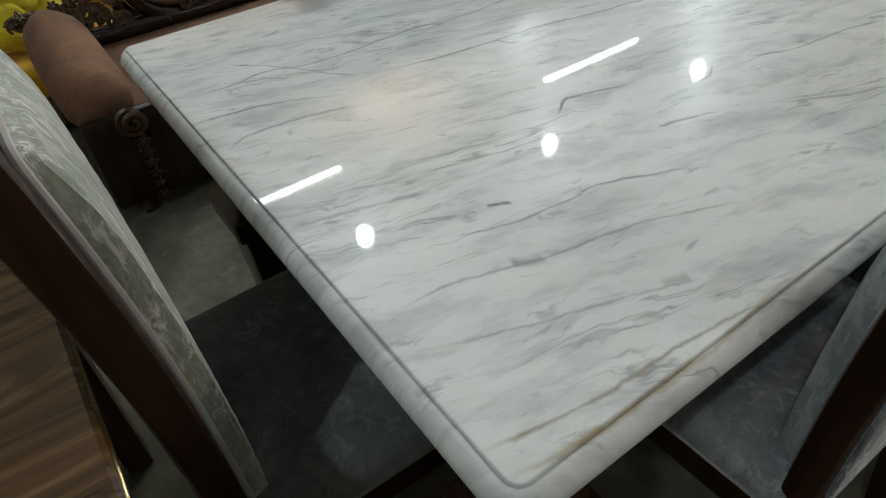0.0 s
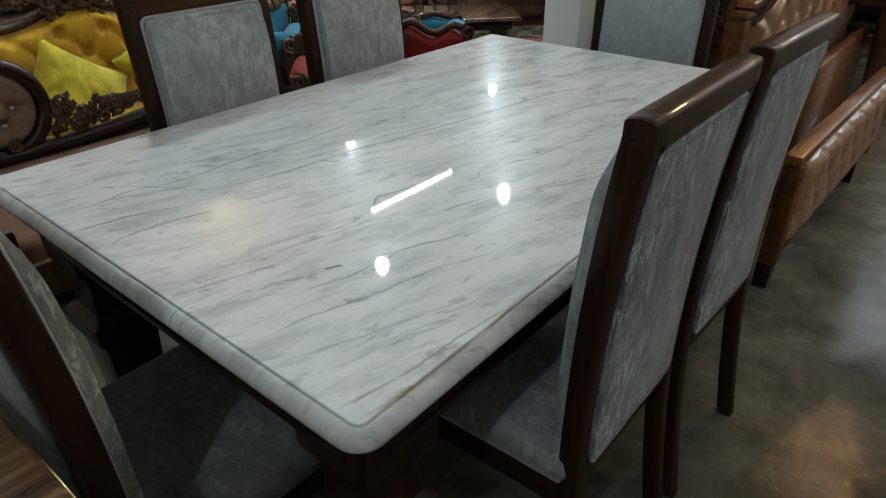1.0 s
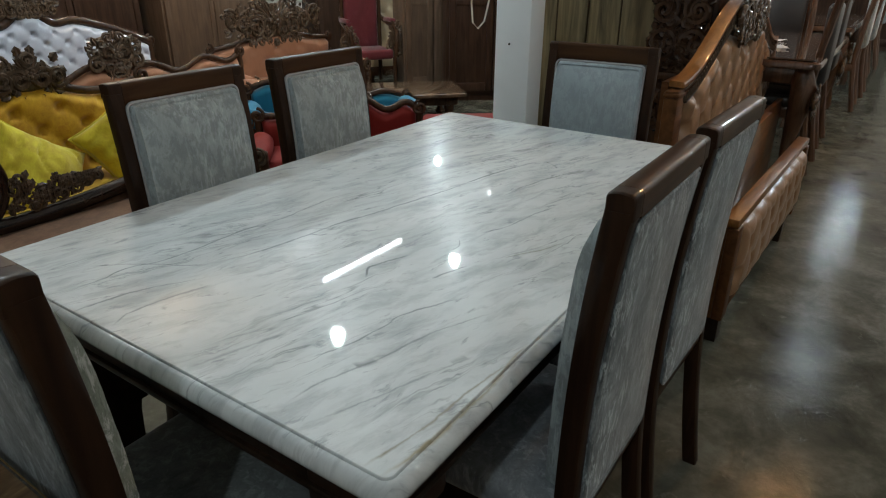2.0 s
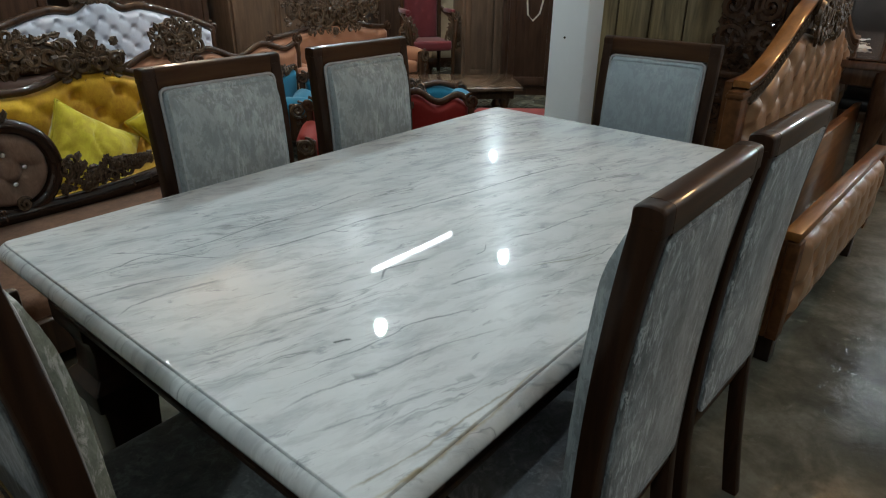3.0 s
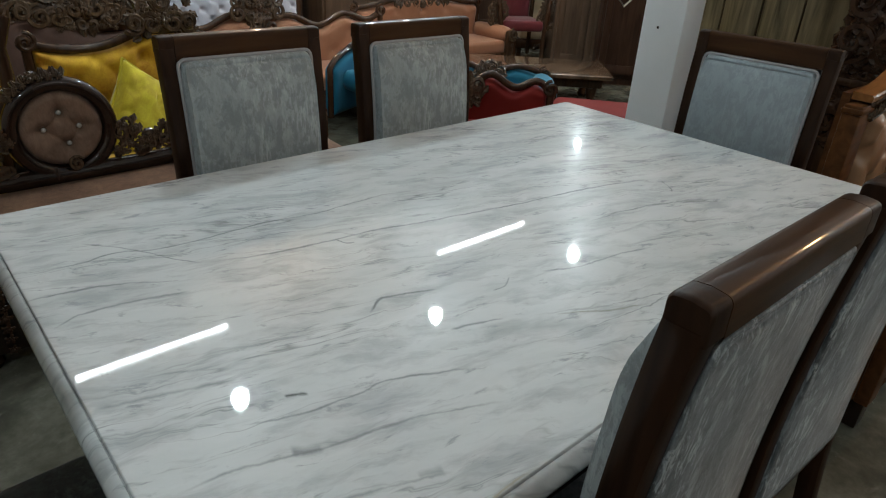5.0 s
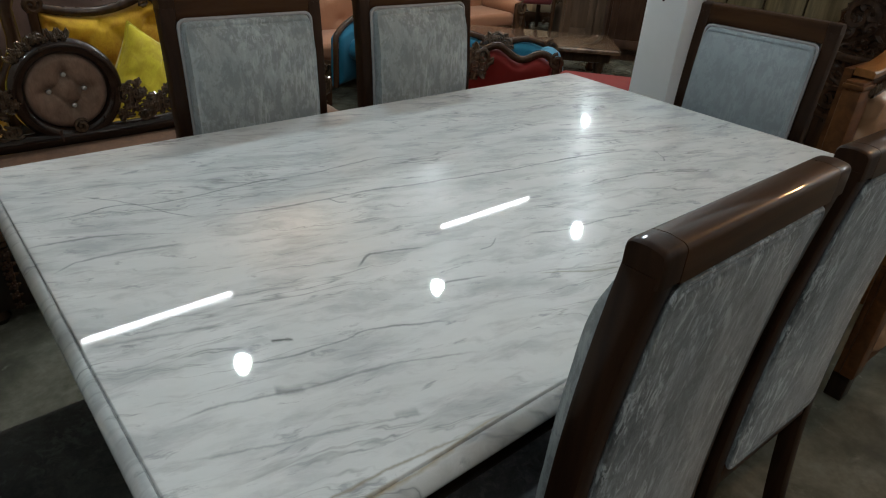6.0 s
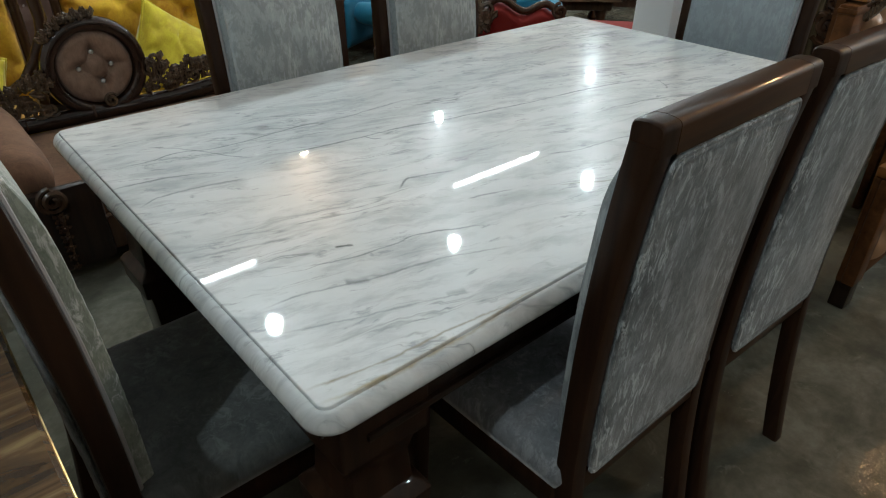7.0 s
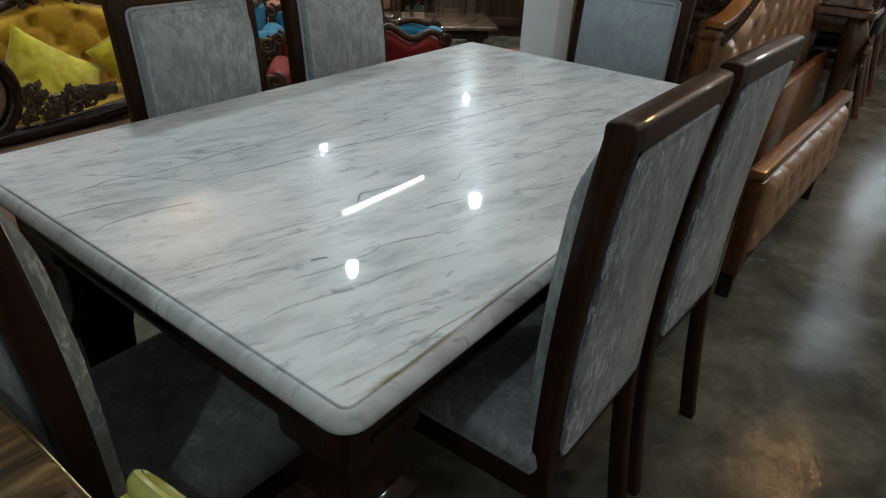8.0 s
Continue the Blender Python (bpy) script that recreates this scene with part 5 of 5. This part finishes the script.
def bed_headboard():
    t = thing("bed_headboard", "teak bed headboard with tan buttoned leatherette and carved edge", "headboard", pose(3.40, 0.40, 0))
    hw = 1.08

    def panel_top(u):
        return min(headboard_top(u * 0.89) - 0.095, 0.955 - 0.075 * math.exp(-(u / 0.09) ** 2))
    bm, spots = tuft_panel(hw - 0.12, 0.25, panel_top, 0.05, 0.105, 0.125, 0.075, 150, 76)
    panel = part("panel", bm, TAN_LEATHER, t, "tan deep-buttoned leatherette panel", smooth=70)
    buttons(spots, panel, 0.007)
    n = 60
    rings = []
    for i in range(n + 1):
        u = 2 * i / n - 1
        z = headboard_top(u)
        rings.append([(u * hw, -0.062, z - 0.022), (u * hw, -0.064, z - 0.006), (u * hw, -0.058, z), (u * hw, 0.0, z + 0.004), (u * hw, 0.0, z - 0.022)])
    part("top_rail", loft(bmesh.new(), rings), AMBER_WOOD, t, "glossy teak top rail")
    # the pierced border below the rail: beads above small leaves
    bead = leaf_mesh = None
    for i in range(70):
        u = (2 * i / 69 - 1) * 0.965
        z = headboard_top(u)
        if bead is None:
            bead = part("bead", blob(bmesh.new(), (0, 0, 0), (0.013, 0.015, 0.015), 7, 5), CARVED, t, "dark carved bead")
            leaf_mesh = part("border_leaf", leaf(bmesh.new(), 0, 0, -0.016, 1.4, 0.036, 0.013, 0.5), GILT, t, "rubbed carved leaf")
            ob, lf = bead, leaf_mesh
        else:
            ob, lf = new("bead", bead.data), new("border_leaf", leaf_mesh.data)
            ob.parent = lf.parent = t
        ob.location = (u * hw, -0.050, z - 0.036)
        lf.location = (u * hw, -0.056, z - 0.072)
    pts = [(u_ / 40 * hw, -0.052, headboard_top(u_ / 40) - 0.094) for u_ in range(-37, -11)]
    part("inner_moulding", tube(bmesh.new(), pts, 0.008, 6), GILT, t)
    part("inner_moulding", tube(bmesh.new(), [(-x, y, z) for x, y, z in pts], 0.008, 6), GILT, t)
    for s in (-1, 1):
        part("post", boxes((s * hw - 0.05, s * hw + 0.05, -0.058, 0.0, 0.0, 0.815), (s * hw - 0.055, s * hw + 0.055, -0.062, 0.004, 0.785, 0.805), bevel=0.006), BED_WOOD, t)
    rng = random.Random(51)
    part("crest", moved(carving(rng, 0.66, 0.26, 46, 0.015, 0.05), Matrix.Translation((0, -0.075, 1.03))), GILT, t, "carved leaf and scroll crest")
    part("back_board", boxes((-hw, hw, 0.003, 0.03, 0.2, 0.84)), BED_WOOD, t)


bed_headboard()


def bed_footboard():
    t = thing("bed_footboard", "low teak footboard with tan buttoned leatherette front", "footboard", pose(1.775, 0.0, 0, 0, 0, -1.6))
    L_ = 1.36
    part("top_board", boxes((0, L_, -0.045, 0.008, 0.480, 0.512), bevel=0.006), AMBER_WOOD, t, "glossy teak top board")
    part("back_board", boxes((0.0, L_, -0.012, 0.004, 0.13, 0.480), bevel=0.003), BED_WOOD, t)
    bm, spots = tuft_panel(L_ / 2 - 0.07, 0.186, lambda u: 0.478, 0.04, 0.085, 0.098, 0.05, 130, 34)
    panel = part("panel", moved(bm, Matrix.Translation((L_ / 2, -0.012, 0))), TAN_LEATHER, t, "tan deep-buttoned panel", smooth=70)
    part("lower_board", boxes((0.066, L_ - 0.066, -0.04, -0.0125, 0.13, 0.185), bevel=0.005), BED_WOOD, t)
    for x in (0.03, L_ - 0.03):
        part("foot", boxes((abs(x - 0.1), abs(x - 0.1) + 0.06, -0.03, 0.02, 0.0, 0.1295), bevel=0.004), TABLE_WOOD, t)
        part("end_post", boxes((x - 0.034, x + 0.034, -0.05, -0.0125, 0.13, 0.478), bevel=0.005), BED_WOOD, t)


bed_footboard()
planks = thing("bed_rail", "loose teak bed rail boards standing between head and footboard", "board", pose(2.5, 0.14, 0))
part("board", boxes((0.0, 0.9, 0.0, 0.03, 0.0, 0.56), bevel=0.004), AMBER_WOOD, planks)
part("board", boxes((0.1, 1.7, 0.06, 0.09, 0.0, 0.50), bevel=0.004), BED_WOOD, planks)


# ---- dining sets farther down the aisle ----
def carved_chair(m, pad, label):
    t = thing("carved_chair", label, "chair", m, group="carved chairs along the aisle")
    rng = random.Random(61)
    for s in (-1, 1):
        part("rear_post", tube(bmesh.new(), [(s * 0.2, -0.30, 0.0), (s * 0.2, -0.25, 0.25), (s * 0.2, -0.22, 0.45), (s * 0.205, -0.24, 0.8), (s * 0.19, -0.28, 1.1)], 0.024, 8), AISLE_WOOD, t)
        part("front_leg", tube(bmesh.new(), [(s * 0.21, 0.20, 0.0), (s * 0.21, 0.17, 0.12), (s * 0.22, 0.21, 0.28), (s * 0.21, 0.2, 0.42)], [0.026, 0.018, 0.03, 0.032], 8), AISLE_WOOD, t)
    part("top_rail", tube(bmesh.new(), [(-0.19, -0.28, 1.08), (-0.1, -0.285, 1.13), (0, -0.285, 1.15), (0.1, -0.285, 1.13), (0.19, -0.28, 1.08)], 0.026, 8), AISLE_WOOD, t)
    part("crest", moved(carving(rng, 0.26, 0.10, 10, 0.012, 0.02), Matrix.Translation((0, -0.27, 1.14)) @ Matrix.Rotation(math.pi, 4, "Z")), GILT, t)
    part("back_pad", boxes((-0.15, 0.15, -0.29, -0.22, 0.56, 1.06), bevel=0.03, seg=3), pad, t)
    part("seat", boxes((-0.22, 0.22, -0.22, 0.22, 0.43, 0.50), bevel=0.025, seg=3), pad, t)
    part("seat_frame", boxes((-0.225, 0.225, -0.225, 0.225, 0.36, 0.43), bevel=0.01), AISLE_WOOD, t)
    return t


def carved_table(m, label):
    t = thing("carved_dining_table", label, "table", m)
    part("top", loft(bmesh.new(), [rect_ring(0.9, 0.5, z, 0.9 - g, 0.5 - g, 0.05, 4) for z, g in ((0.70, 0.02), (0.705, 0.0), (0.735, 0.0), (0.745, 0.008))]), AISLE_WOOD, t)
    part("glass", loft(bmesh.new(), [rect_ring(0.9, 0.5, z, 0.86, 0.46, 0.03, 4) for z in (0.749, 0.757)]), GLASS_DARK, t, "dark glass sheet")
    part("apron", boxes((0.08, 1.72, 0.06, 0.94, 0.60, 0.70), bevel=0.01), AISLE_WOOD, t)
    rng = random.Random(71)
    for cx in (0.12, 1.68):
        for cy in (0.1, 0.9):
            leg = part("leg", tube(bmesh.new(), [(cx, cy, 0.0), (cx - 0.02, cy - 0.02, 0.05), (cx, cy, 0.2), (cx - 0.02, cy - 0.02, 0.42), (cx - 0.03, cy - 0.03, 0.58), (cx, cy, 0.68)], [0.05, 0.04, 0.035, 0.06, 0.075, 0.06], 10), AISLE_WOOD, t)
            part("leg_carving", moved(carving(rng, 0.12, 0.2, 8, 0.012), Matrix.Translation((cx - 0.02, cy - 0.10, 0.52))), GILT, leg)
    return t


carved_table(pose(4.05, 0.02, 0), "dark carved dining table with a glass top and wrapping on it")
for x, y, r, pad, lab in ((4.51, 0.30, 0, DARK_LEATHER, "dark carved chair with a black seat tucked at the table"), (5.30, 0.32, 0, DARK_LEATHER, "dark carved chair with a black seat tucked at the table"),
                     (5.9, 0.55, 90, DARK_LEATHER, "dark carved chair with a black back pad")):
    carved_chair(pose(x, y, 0, 0, 0, r), pad, lab)
carved_table(pose(6.7, 0.05, 0), "dark carved dining table farther down the aisle")
for x, y, r in ((6.98, 0.22, 0), (7.8, 0.2, 0), (6.45, 0.60, -90), (9.3, 0.25, 0), (10.1, 0.2, 0)):
    carved_chair(pose(x, y, 0, 0, 0, r), GREY_VELVET, "dark carved chair with a pale grey back pad")
for x, y, r, s in ((4.6, 0.35, 20, 0.11), (5.0, 0.42, -35, 0.07)):
    sheet = thing("wrapping", "crumpled white plastic wrapping on the glass top", "packaging", pose(x, y, 0.758, 0, 0, r))
    bm = bmesh.new()
    n = 12
    g = [[bm.verts.new(((i / n - 0.5) * 2 * s, (j / n - 0.5) * s, 0.006 + 0.016 * abs(noise.noise((i * 0.28, j * 0.28, s * 50))))) for i in range(n + 1)] for j in range(n + 1)]
    for j in range(n):
        for i in range(n):
            bm.faces.new((g[j][i], g[j][i + 1], g[j + 1][i + 1], g[j + 1][i]))
    r2 = bmesh.ops.solidify(bm, geom=bm.faces[:], thickness=0.003)
    part("sheet", bm, WHITE_PLASTIC, sheet)
tall_cabinet("dark wooden wardrobe at the end of the aisle", pose(12.2, 0.6, 0, 0, 0, -90), 1.6, 2.2, 0.5, DARK_CABINET, 2, seed=35)
tall_cabinet("dark wooden display cabinet beyond the dining sets", pose(6.0, 1.9, 0, 0, 0, -60), 1.2, 2.1, 0.5, DARK_CABINET, 2, carve=True, seed=36)
